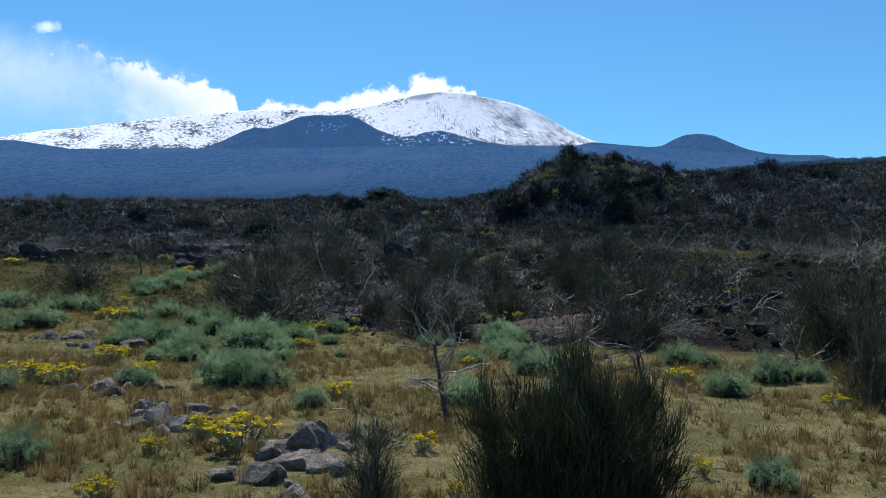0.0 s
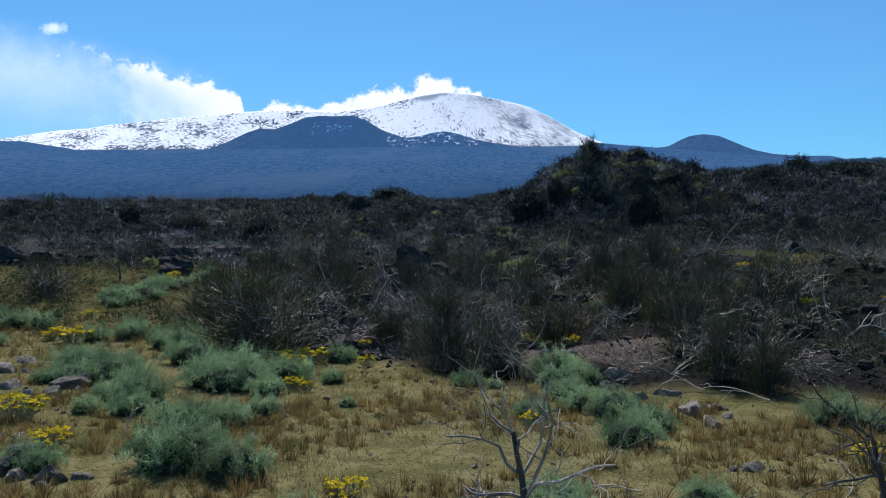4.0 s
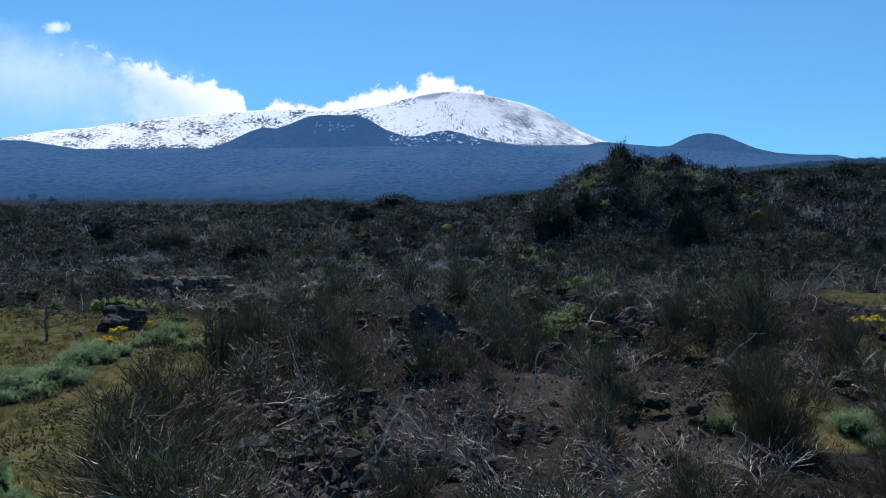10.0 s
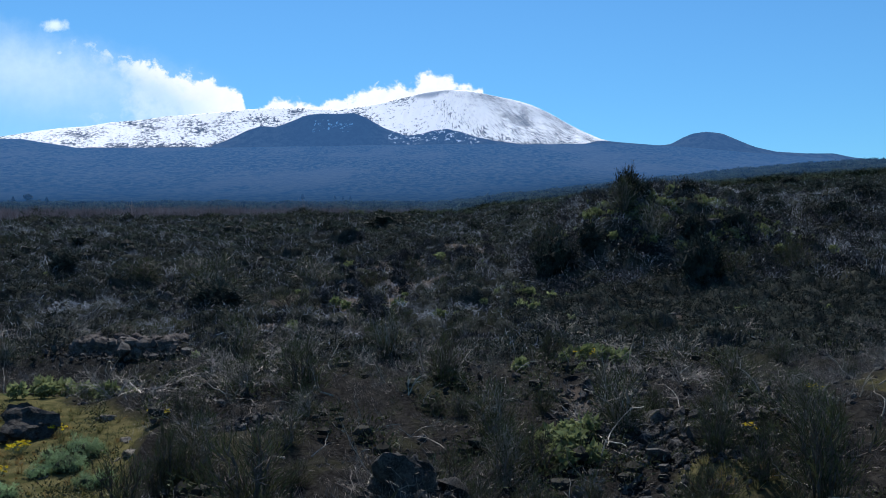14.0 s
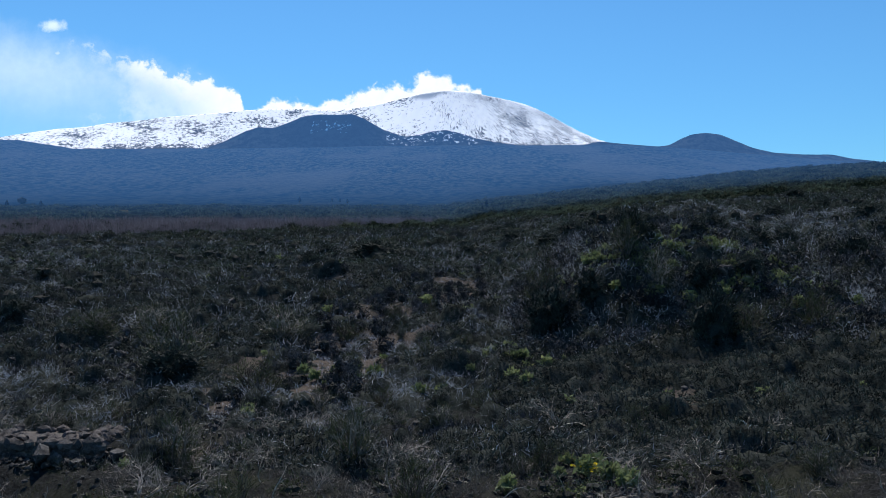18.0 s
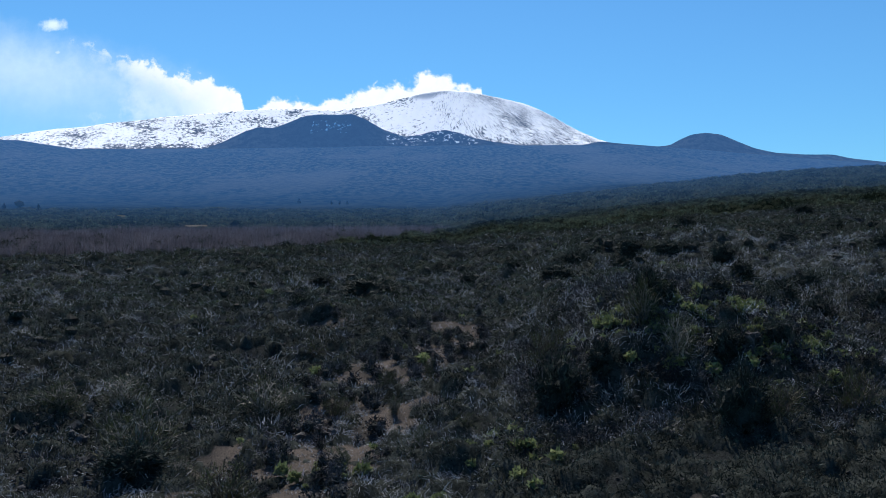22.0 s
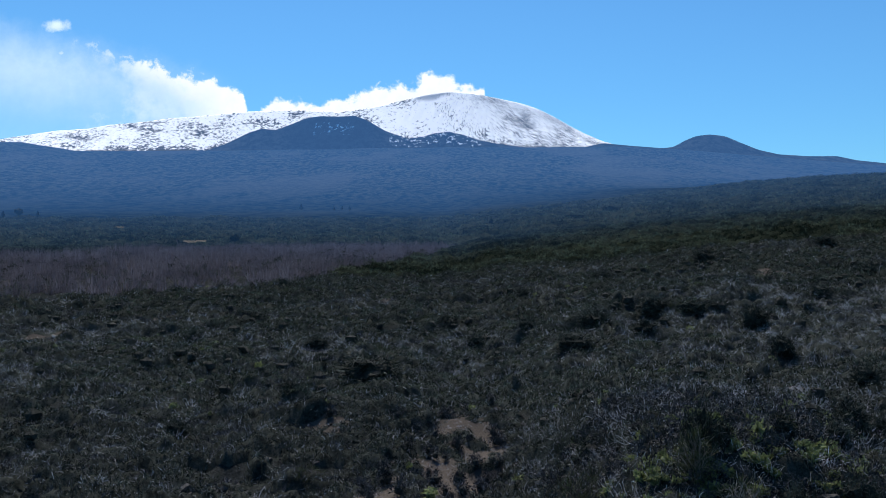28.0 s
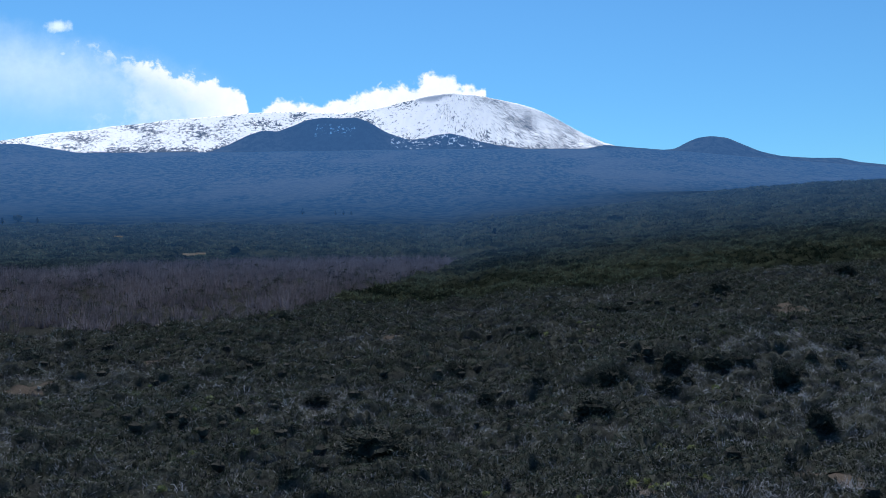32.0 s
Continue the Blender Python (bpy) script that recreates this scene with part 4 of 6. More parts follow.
def tufts(name, P, k, height, spread, width, material, label, category, rng, leafy=False):
    """Many small plants in one mesh, each of k narrow blades or leaf clumps."""
    n = len(P)
    g = Geo()
    h = np.asarray(height).reshape(n, 1)
    if leafy == "ball":
        c = unit(rng.normal(size=(n, k, 3)) + [0, 0, 0.35])
        r = rng.uniform(0.25, 1.0, (n, k, 1)) ** 0.6
        b = P[:, None] + c * r * np.stack([spread * h, spread * h, 0.62 * h], -1) + np.stack([0 * h, 0 * h, 0.12 * h], -1)
        e = b + unit(c + rng.normal(0, 0.7, (n, k, 3)) + [0, 0, 0.5]) * (0.40 * h * rng.uniform(0.6, 1.2, (n, k)))[..., None]
        spikes(g, b.reshape(-1, 3), e.reshape(-1, 3), (width * np.ones((n, k))).ravel())
    elif leafy:
        c = unit(rng.normal(size=(n, k, 3))) * rng.uniform(0.35, 1.0, (n, k, 1))
        c = c * np.stack([0.6 * h, 0.6 * h, 0.45 * h], -1) + np.stack([0 * h, 0 * h, 0.48 * h], -1)
        b = P[:, None] + c
        e = b + unit(rng.normal(size=(n, k, 3)) + [0, 0, 0.5]) * (0.42 * h)[..., None]
        spikes(g, b.reshape(-1, 3), e.reshape(-1, 3), (np.repeat(h, k, 1) * 0.30).ravel())
    else:
        a = rng.uniform(0, 6.28, (n, k))
        r = np.abs(rng.normal(0, spread, (n, k)))
        ln = h * rng.uniform(0.55, 1.1, (n, k))
        off = np.stack([np.cos(a) * 0.12 * h, np.sin(a) * 0.12 * h, -0.03 * h + 0 * a], -1)
        d = np.stack([np.cos(a) * np.sin(r), np.sin(a) * np.sin(r), np.cos(r)], -1)
        b = P[:, None] + off
        spikes(g, b.reshape(-1, 3), (b + d * ln[..., None]).reshape(-1, 3), (width * np.ones((n, k)) * (0.6 + 0.4 * h / h.mean())).ravel())
    return tagged(part(name, g.mesh(name), material), label, category, kind="stuff")


def bushes(name, P, height, spread, k, width, material, label, category, rng, chips=2.0, core=0.0, grain=0.24, fine_core=False):
    """Many ragged bushes in one mesh: leafy bodies with a fringe of twigs."""
    n = len(P)
    h = np.asarray(height).reshape(n, 1, 1)
    g = Geo()
    # dark core that stands in for the shade within the bush
    if core:
        bm = bmesh.new()
        bmesh.ops.create_icosphere(bm, subdivisions=2 if fine_core else 1, radius=1.0)
        V = np.array([v.co[:] for v in bm.verts])
        F = np.array([[v.index for v in f.verts] for f in bm.faces])
        bm.free()
        W = V[None] * rng.uniform(0.6, 1.15, (n, len(V), 1)) * np.array([spread, spread, 0.46]) * h * core + P[:, None] + np.array([0, 0, 0.3]) * h
        g.add(W.reshape(-1, 3), tris=(np.arange(n)[:, None, None] * len(V) + F[None]).reshape(-1, 3))
    m = int(k * chips)
    phase = rng.uniform(0, 6.28, (n, 1))
    c = unit(rng.normal(size=(n, m, 3)) + [0, 0, 0.2])
    az = np.arctan2(c[..., 1], c[..., 0])
    lump = (1 + 0.28 * np.sin(2 * az + phase) + 0.22 * np.sin(5 * az + 2.3 * phase))[..., None] * rng.uniform(0.55, 1.0, (n, m, 1))
    b = P[:, None] + c * lump * np.array([spread, spread, 0.46]) * h + np.array([0, 0, 0.36]) * h
    b[..., 2] = np.maximum(b[..., 2], P[:, None, 2])
    e = b + unit(0.7 * c + rng.normal(0, 0.7, (n, m, 3)) + [0, 0, 0.3]) * h * rng.uniform(0.6, 1.3, (n, m, 1)) * grain
    spikes(g, b.reshape(-1, 3), e.reshape(-1, 3), (0.4 * grain * h[:, :, 0] * np.ones((n, m))).ravel())
    c = unit(rng.normal(size=(n, k, 3)) + [0, 0, 0.45])
    hh = h[:, :, 0]
    b = P[:, None] + c * np.stack([spread * hh, spread * hh, 0.5 * hh], -1) * rng.uniform(0.6, 0.95, (n, k, 1)) + np.array([0, 0, 0.34]) * h
    e = b + unit(c + rng.normal(0, 0.55, (n, k, 3)) + [0, 0, 0.45]) * h * rng.uniform(0.10, 0.26, (n, k, 1))
    spikes(g, b.reshape(-1, 3), e.reshape(-1, 3), (width * np.ones((n, k))).ravel())
    me = g.mesh(name)
    me.materials.append(material)
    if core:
        me.materials.append(INNER_SHADE)
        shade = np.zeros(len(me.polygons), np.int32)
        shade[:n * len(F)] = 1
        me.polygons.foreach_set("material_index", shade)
    return tagged(part(name, me, material), label, category, kind="stuff")


def on_land(x, y, dz=0.0):
    return np.stack([x, y, land(x, y) + dz], 1)


def inside(poly, x, y):
    p = np.array(poly)
    q = np.roll(p, -1, 0)
    hit = np.zeros(x.shape, bool)
    for (x0, y0), (x1, y1) in zip(p, q):
        c = (y0 > y) != (y1 > y)
        hit ^= c & (x < (x1 - x0) * (y - y0) / (y1 - y0 + 1e-12) + x0)
    return hit


FENNELS_NEAR = ((4.39, 0.57, 0.70), (-3.81, 1.62, 0.83), (8.44, 5.11, 0.95), (-0.98, 5.27, 0.61), (1.35, 5.42, 0.92), (2.93, 5.89, 0.71), (-6.97, 6.30, 1.12), (5.78, 6.40, 0.94), (-4.40, 7.52, 0.81), (-2.74, 7.68, 1.50), (7.09, 7.89, 1.14), (2.82, 9.00, 1.00), (3.34, 10.09, 0.81), (-3.46, 10.11, 1.00), (-2.76, 10.11, 0.81), (6.05, 10.22, 1.06), (-2.42, 11.03, 0.75), (2.99, 11.05, 1.06), (1.71, 11.07, 0.68), (-5.22, 11.19, 0.58), (-1.20, 11.81, 0.37), (-4.62, 11.89, 1.31), (-5.19, 12.3, 0.83), (2.45, 12.4, 0.92), (-2.74, 12.9, 0.86), (2.43, 13.4, 1.00), (-3.45, 13.5, 1.75), (1.30, 13.5, 0.42), (0.81, 13.7, 0.76), (-1.70, 14.1, 0.61))
FENNELS_MIDDLE = ((-6.68, 14.3, 0.97), (-5.96, 14.5, 1.35), (2.53, 14.8, 1.17), (-3.80, 14.8, 1.55), (-6.97, 15.5, 1.36), (-11.76, 16.0, 1.68), (-4.59, 17.1, 0.63), (-5.31, 17.4, 1.29), (-1.95, 17.6, 0.87), (-7.93, 17.7, 0.77), (-11.08, 18.6, 2.70), (-5.84, 19.3, 1.47), (-10.97, 19.9, 0.90), (-8.78, 21.1, 0.91), (-7.96, 21.4, 1.11), (-8.19, 22.3, 1.10), (-12.4, 23.9, 1.61), (-14.7, 25.1, 1.67), (7.78, 25.2, 0.99), (5.28, 25.8, 0.77), (-12.4, 27.1, 0.67), (-10.94, 30.3, 1.12), (-10.94, 31.7, 2.02), (-11.49, 34.5, 1.27), (-11.47, 35.4, 1.31), (-9.01, 36.6, 0.92), (-8.66, 36.9, 0.78), (-10.08, 38.0, 1.14), (-10.11, 39.3, 1.27))
FENNELS = FENNELS_NEAR + FENNELS_MIDDLE
FLOWERS_NEAR = ((-2.37, 0.16, 0.44), (1.14, 0.33, 0.23), (3.38, 0.60, 0.29), (3.78, 0.97, 0.30), (-2.42, 2.09, 0.34), (0.80, 2.30, 0.41), (-1.43, 2.49, 1.04), (-2.09, 2.89, 0.65), (6.97, 4.92, 0.43), (-0.63, 6.07, 0.55), (5.29, 7.56, 0.61), (-5.75, 7.64, 0.91), (-6.47, 7.67, 1.12), (-4.60, 8.45, 0.64), (1.64, 10.38, 0.38), (-5.97, 10.48, 0.95), (-2.06, 13.1, 0.32), (-2.34, 13.3, 0.49), (-2.79, 16.2, 0.93), (-1.28, 16.7, 0.46), (-3.14, 16.7, 0.41), (5.52, 17.0, 0.42), (-2.51, 17.6, 0.82), (3.28, 17.6, 0.44), (-3.06, 17.7, 0.66), (5.84, 19.0, 0.43), (2.65, 19.0, 0.47), (3.44, 19.1, 0.34), (2.52, 20.1, 0.46), (-1.62, 20.5, 0.54))
FLOWERS_MIDDLE = ((-9.29, 20.7, 1.15), (-9.99, 21.1, 0.65), (-11.07, 26.6, 0.66), (13.5, 29.5, 1.05), (17.2, 30.5, 1.30), (-11.76, 37.2, 0.95), (14.7, 37.2, 1.19), (14.8, 38.5, 1.24), (14.2, 39.0, 1.08), (-12.2, 39.7, 0.86), (3.86, 40.7, 0.72), (9.30, 40.9, 0.54), (-11.94, 41.7, 0.74), (-8.97, 42.3, 0.76), (12.2, 43.3, 0.78), (-23.5, 44.0, 1.95), (6.26, 52.4, 1.26), (4.49, 71.8, 1.12))
FLOWERS = FLOWERS_NEAR + FLOWERS_MIDDLE
ROCKS_NEAR = ((-0.44, 0.30, 0.31), (-0.94, 1.05, 0.64), (-0.28, 1.56, 0.54), (-0.67, 1.63, 0.45), (-0.99, 2.34, 0.52), (-0.56, 2.49, 0.56), (-0.27, 3.02, 0.36), (-2.53, 3.43, 0.45), (-2.94, 3.91, 0.59), (-2.45, 4.11, 0.44), (-2.58, 4.72, 0.34), (-2.07, 4.93, 0.24), (-3.42, 4.97, 0.29), (-2.67, 5.62, 0.27), (-4.27, 6.28, 0.37), (-3.99, 7.01, 0.49), (-4.78, 7.04, 0.59), (-5.32, 7.04, 0.29), (3.88, 7.45, 0.30), (-4.55, 7.67, 0.61), (-5.81, 9.28, 0.56), (4.28, 10.40, 0.39), (4.66, 10.85, 0.23), (4.27, 11.22, 0.59), (4.64, 11.46, 0.28), (3.09, 11.62, 0.43), (3.66, 12.3, 0.27), (4.20, 12.7, 0.53), (-6.49, 12.9, 0.48), (3.42, 13.6, 0.51))
ROCKS_MIDDLE = ((-7.62, 13.8, 0.56), (-6.55, 13.9, 0.70), (-8.13, 14.1, 0.46), (3.63, 14.3, 0.47), (3.35, 14.4, 0.36), (-9.27, 15.7, 0.75), (-9.64, 15.7, 0.45), (-8.65, 15.8, 0.69), (3.06, 16.7, 0.36), (1.80, 17.0, 0.63), (2.66, 17.2, 0.37), (-8.93, 17.4, 0.81), (-2.90, 17.8, 0.38), (-10.47, 37.5, 0.32), (-8.74, 39.1, 0.51), (-11.0, 43.5, 0.5), (-9.6, 41.0, 0.4), (-13.6, 39.8, 0.45), (-35.4, 113.9, 0.69))
ROCKS = ROCKS_NEAR + ROCKS_MIDDLE
BROOMS_NEAR = ((2.22, -0.55, 2.30, 1.70), (0.31, 0.11, 0.66, 0.96), (7.56, 5.08, 1.03, 1.55), (9.62, 10.94, 2.45, 2.33), (5.93, 12.7, 0.94, 1.18), (5.43, 13.6, 1.26, 1.35), (0.15, 15.4, 1.62, 1.71), (1.37, 15.4, 1.35, 1.20), (4.86, 17.6, 0.96, 0.96), (6.82, 18.5, 1.49, 1.37), (3.78, 18.7, 1.28, 1.28), (5.88, 18.8, 1.71, 1.54), (-4.63, 19.0, 2.47, 2.47), (-0.09, 19.1, 1.38, 1.21), (3.29, 20.8, 1.16, 1.03), (-1.11, 21.0, 1.27, 1.27), (-5.55, 22.0, 3.61, 1.90), (5.79, 23.6, 1.02, 1.17), (7.19, 24.4, 1.21, 1.21), (8.61, 24.6, 1.32, 1.68), (2.56, 24.9, 1.54, 1.23), (6.18, 25.7, 1.14, 1.14))
BROOMS_MIDDLE = ((3.58, 29.1, 1.48, 1.63), (11.93, 29.9, 2.40, 1.92), (-3.05, 30.1, 1.67, 1.30), (-3.13, 31.1, 1.76, 1.76), (-0.86, 31.5, 1.56, 1.36), (-5.59, 31.8, 2.16, 1.77), (-14.7, 31.9, 2.57, 1.38), (3.20, 33.1, 1.46, 1.59), (-15.4, 33.2, 2.33, 1.55), (-7.32, 34.1, 1.94, 1.53), (11.98, 35.0, 1.66, 1.66), (9.65, 35.6, 2.22, 2.22), (8.22, 36.6, 1.23, 1.54), (7.17, 36.7, 1.70, 1.55), (1.73, 36.8, 1.82, 2.05), (1.36, 37.9, 1.94, 1.94), (-7.30, 38.2, 1.80, 1.64), (-7.16, 39.4, 1.69, 1.69), (1.60, 40.7, 1.76, 1.76), (5.48, 41.0, 2.03, 2.03), (10.57, 41.0, 2.29, 2.03), (-4.98, 46.2, 2.35, 1.92))
BROOMS_BACK = ((0.17, 48.3, 1.81, 2.04), (-2.47, 55.5, 2.44, 2.44), (-9.30, 55.7, 2.45, 2.18), (19.8, 76.1, 3.40, 2.72), (24.8, 77.5, 3.49, 2.79), (15.7, 81.7, 3.00, 3.00), (14.1, 84.1, 2.73, 3.12), (8.55, 88.1, 3.32, 2.90))
BROOMS = BROOMS_NEAR + BROOMS_MIDDLE + BROOMS_BACK

BROOMS_SEEN = ((0.45, 16.6, 1.9, 2.05), (3.3, 27.9, 1.75, 1.8), (3.25, 19.2, 2.05, 1.15), (10.3, 38.6, 1.95, 2.05), (8.0, 39.3, 1.6, 1.8), (5.85, 24.2, 1.7, 1.75), (12.2, 35.8, 1.35, 1.5), (5.6, 16.6, 1.3, 1.5), (-4.0, 18.5, 3.4, 2.0),
               (10.5, 31.5, 1.7, 1.85), (1.66, 36.9, 1.5, 1.7), (-6.8, 39.1, 1.85, 1.45), (6.1, 26.2, 1.4, 1.4), (-6.0, 25.1, 3.6, 2.0), (-0.85, 30.6, 1.35, 1.3), (-4.3, 34.2, 2.4, 2.2), (10.9, 40.5, 2.4, 1.8), (11.05, 47.8, 2.1, 1.6))
BROOMS_BEYOND = ((-7.05, 33.5, 1.6, 1.9), (-6.9, 36.6, 1.0, 1.8), (2.05, 34.0, 1.0, 1.3), (3.6, 34.5, 0.9, 1.3), (7.45, 38.0, 1.2, 1.5), (9.3, 35.4, 2.1, 2.7), (0.25, 31.2, 0.65, 1.0), (-7.1, 46.3, 1.8, 1.3), (-3.3, 59.6, 1.8, 1.2), (-14.2, 62.5, 2.0, 1.0),
                 (-14.7, 73.4, 4.4, 3.6), (-4.1, 71.5, 1.5, 1.4), (0.3, 91.0, 1.05, 1.35), (-2.4, 87.9, 1.8, 1.4), (-1.7, 82.4, 0.9, 1.3), (0.05, 74.4, 1.3, 1.6), (-8.8, 67.6, 3.5, 2.0), (-5.5, 83.6, 2.2, 1.5), (-9.9, 83.6, 3.8, 2.6))
BROOMS_SEEN = BROOMS_SEEN + BROOMS_BEYOND + ((-5.0, 64.2, 1.6, 1.2), (2.5, 78.0, 1.4, 1.0), (-9.1, 99.1, 2.8, 1.4), (-18.8, 82.6, 3.4, 1.9), (-22.3, 81.6, 3.4, 1.9), (3.1, 63.5, 1.5, 1.0), (-1.9, 65.3, 1.35, 1.1), (-12.0, 71.4, 1.9, 1.25))
THICKETS = ((-6.9, 127, 8.0, 2.8), (-31.0, 215, 5.0, 2.8), (2.6, 156, 2.6, 1.6), (19.5, 150, 5.0, 3.4), (-21.2, 110, 2.8, 1.9), (55, 227, 6.5, 3.2), (8.1, 80.3, 3.8, 3.6), (17.6, 75.5, 3.6, 3.8), (18.8, 82.2, 2.8, 2.4), (11.0, 81.1, 2.2, 2.1),
            (35.4, 110.5, 3.4, 2.3), (-14.3, 71.2, 4.0, 1.9), (27.5, 153, 5.0, 2.6), (32.5, 152, 4.6, 2.2), (15.3, 138, 5.4, 2.0), (45, 177, 7.8, 3.0), (38, 145, 4.1, 2.7), (25, 146, 4.0, 2.0), (4.6, 151.5, 3.4, 2.0), (-15.6, 151.5, 4.1, 2.0), (34.9, 128, 3.5, 2.3))
THICKETS = THICKETS + ((14.8, 85.8, 2.8, 3.0), (16.2, 86.5, 1.8, 1.6), (20.0, 88.0, 2.2, 1.6), (27, 95, 3.4, 2.4), (31, 98, 3.0, 2.2), (36, 97, 4.0, 2.6), (41, 101, 3.6, 2.6), (47, 104, 4.4, 2.8), (24, 90, 2.6, 2.0), (53, 112, 4.0, 2.6), (-46, 98, 4.0, 2.4), (-30, 86, 3.0, 2.0), (-52, 104, 3.6, 2.2), (-13, 118, 3.0, 1.8), (11.4, 152, 3.4, 2.0), (-29.3, 177, 5.1, 2.5), (-32.5, 156, 3.0, 1.8), (-61, 177, 5.5, 2.7), (22.5, 83.5, 2.4, 1.8), (62, 150, 5.0, 2.6), (70, 185, 6.0, 3.0), (52, 160, 4.5, 2.2), (14, 190, 4.0, 2.2), (86, 240, 7.0, 3.4), (32, 215, 5.0, 2.6))

GROVE_EDGE = ((-330, 185), (-77, 201), (-58, 214), (-36, 239), (-20, 300), (0, 378), (5, 470), (-60, 470), (-124, 432), (-170, 352), (-330, 330))

rng = np.random.default_rng(3)

# meadow: fennels, flowers, boulders
side = tuple((x + w * 0.62 * math.cos(7.1 * x), y + w * 0.62 * math.sin(7.1 * x), w * 0.7) for x, y, w in FENNELS if w > 0.95)
scatter([fennel(rng) for k in range(5)], [place(x, y, min(w, 1.9) * 0.84, min(w, 1.4) * rng.uniform(1.0, 1.25), rng.uniform(0, 6.28)) for x, y, w in FENNELS + side])
scatter([flower_clump(rng) for k in range(4)], [place(x, y, w, 0.25 + 0.55 * min(w, 1.2), rng.uniform(0, 6.28)) for x, y, w in FLOWERS])
stones = []
for k in range(7):
    ob = part("boulder", stone_mesh(rng, "boulder", 3, rng.uniform(0.5, 0.8), 1.6, 14), ROCK)
    stones.append(tagged(ob, "weathered grey basalt boulder half sunk in grass", "rock", "boulders in the meadow"))
heap = [(x, y, w * (1.25 if y < 9 else 1.1)) for x, y, w in ROCKS]
for x, y, w in ROCKS:
    for k in range(3 if y < 9 else 1):
        a = rng.uniform(0, 6.28)
        heap.append((x + 0.75 * w * math.cos(a), y + 0.6 * w * math.sin(a), w * rng.uniform(0.3, 0.75)))
scatter(stones, [place(x, y, w * 1.08, w * rng.uniform(0.85, 1.15), rng.uniform(0, 6.28), sink=0.03 * w) for x, y, w in heap])

# brooms that stand out, then the scrub of the lava field
large = [open_broom(rng, 5200, 0.006, 0.9, True, 0.06, 0.19) for k in range(3)]
scatter(large, [place(1.62, -0.55, 1.25, 1.5, 0.4, 0.03), place(2.15, -0.7, 1.4, 1.72, 2.4, 0.03), place(2.75, -0.5, 1.25, 1.5, 4.1, 0.03), place(2.3, -0.1, 1.2, 1.6, 1.1, 0.03)])
stands = list(BROOMS_SEEN)
for b in BROOMS[1:]:
    if all(math.hypot(b[0] - c[0], b[1] - c[1]) > 1.5 for c in BROOMS_SEEN):
        stands.append(b)
scatter([open_broom(rng, 4200, 0.0055, 0.35 + 0.1 * k, True, (0.2, 0.14, 0.10, 0.16)[k], 0.17) for k in range(4)], [place(x, y, w * 1.1, h * 1.1, rng.uniform(0, 6.28), 0.03) for x, y, w, h in stands if y < 29])
mid_brooms = [open_broom(rng, 1250, 0.009, 0.35 + 0.1 * k, True, (0.22, 0.14, 0.10, 0.18)[k], 0.2) for k in range(4)]
spots = [place(x, y, w * 1.1, h * 1.1, rng.uniform(0, 6.28), 0.03) for x, y, w, h in stands if y >= 29]
x, y = in_view(rng, 1500, 22, 62)
free = (meadow(x, y) < 0.15) & (cinder(x, y) < 0.2) & (np.hypot((x + 15.1) / 3.6, (y - 54.5) / 4.5) > 1)
x, y = x[free], y[free]
patch = vnoise(x * 0.22, y * 0.22, 77)
tall = patch > 0.5
for px, py in zip(x[tall][:150], y[tall][:150]):
    h = 0.5 + rng.gamma(2.5, 0.22)
    spots.append(place(px, py, h * rng.uniform(0.9, 1.5), h, rng.uniform(0, 6.28), 0.04))
spots += [place(-5.6, 130.6, 3.4, 2.8), place(-41, 93, 3.0, 2.2), place(-39, 95, 2.6, 1.8)]
scatter(mid_brooms, spots)
scatter([thicket(rng) for k in range(4)], [place(x, y, w * 0.8, h * 1.15, rng.uniform(0, 6.28), 0.1) for x, y, w, h in THICKETS])
near_twigs = [twig_shrub(rng, 8, 3) for k in range(4)]
spots = []
for px, py in zip(x[~tall][:170], y[~tall][:170]):
    h = rng.uniform(0.7, 1.5)
    spots.append(place(px, py, h * rng.uniform(1.1, 1.7), h, rng.uniform(0, 6.28), 0.04))
spots += [place(px, py, 1.5, 1.0, 2.0 * px, 0.05) for px, py in ((4.6, 14.3), (5.6, 15.2), (1.9, 20.2), (-3.6, 21.2), (-2.2, 20.0), (-5.9, 23.4), (6.4, 13.9), (-6.9, 25.5), (2.6, 22.0), (3.8, 22.6), (4.9, 22.0), (3.2, 23.6), (2.0, 25.0), (1.2, 21.6), (0.6, 27.0), (-3.4, 29.5), (8.6, 28.5), (9.8, 27.0), (4.6, 31.6), (7.6, 31.0))]
scatter(near_twigs, spots)

# low undergrowth between the bushes, and scrub further off, joined
x, y = in_view(rng, 8000, 14, 62)
ok = (meadow(x, y) < 0.2) & (cinder(x, y) < 0.45)
x, y = x[ok], y[ok]
a = vnoise(x * 0.3, y * 0.3, 76) > 0.6
tufts("low_broom", on_land(x[a], y[a]), 26, rng.uniform(0.2, 0.6, a.sum()), 0.7, 0.016, BROOM, "low dark green undergrowth on lava", "undergrowth", rng, leafy="ball")
tufts("low_twigs", on_land(x[~a], y[~a]), 20, rng.uniform(0.25, 0.8, (~a).sum()), 0.75, 0.010, TWIG, "low tangled grey twigs on lava", "undergrowth", rng, leafy="ball")
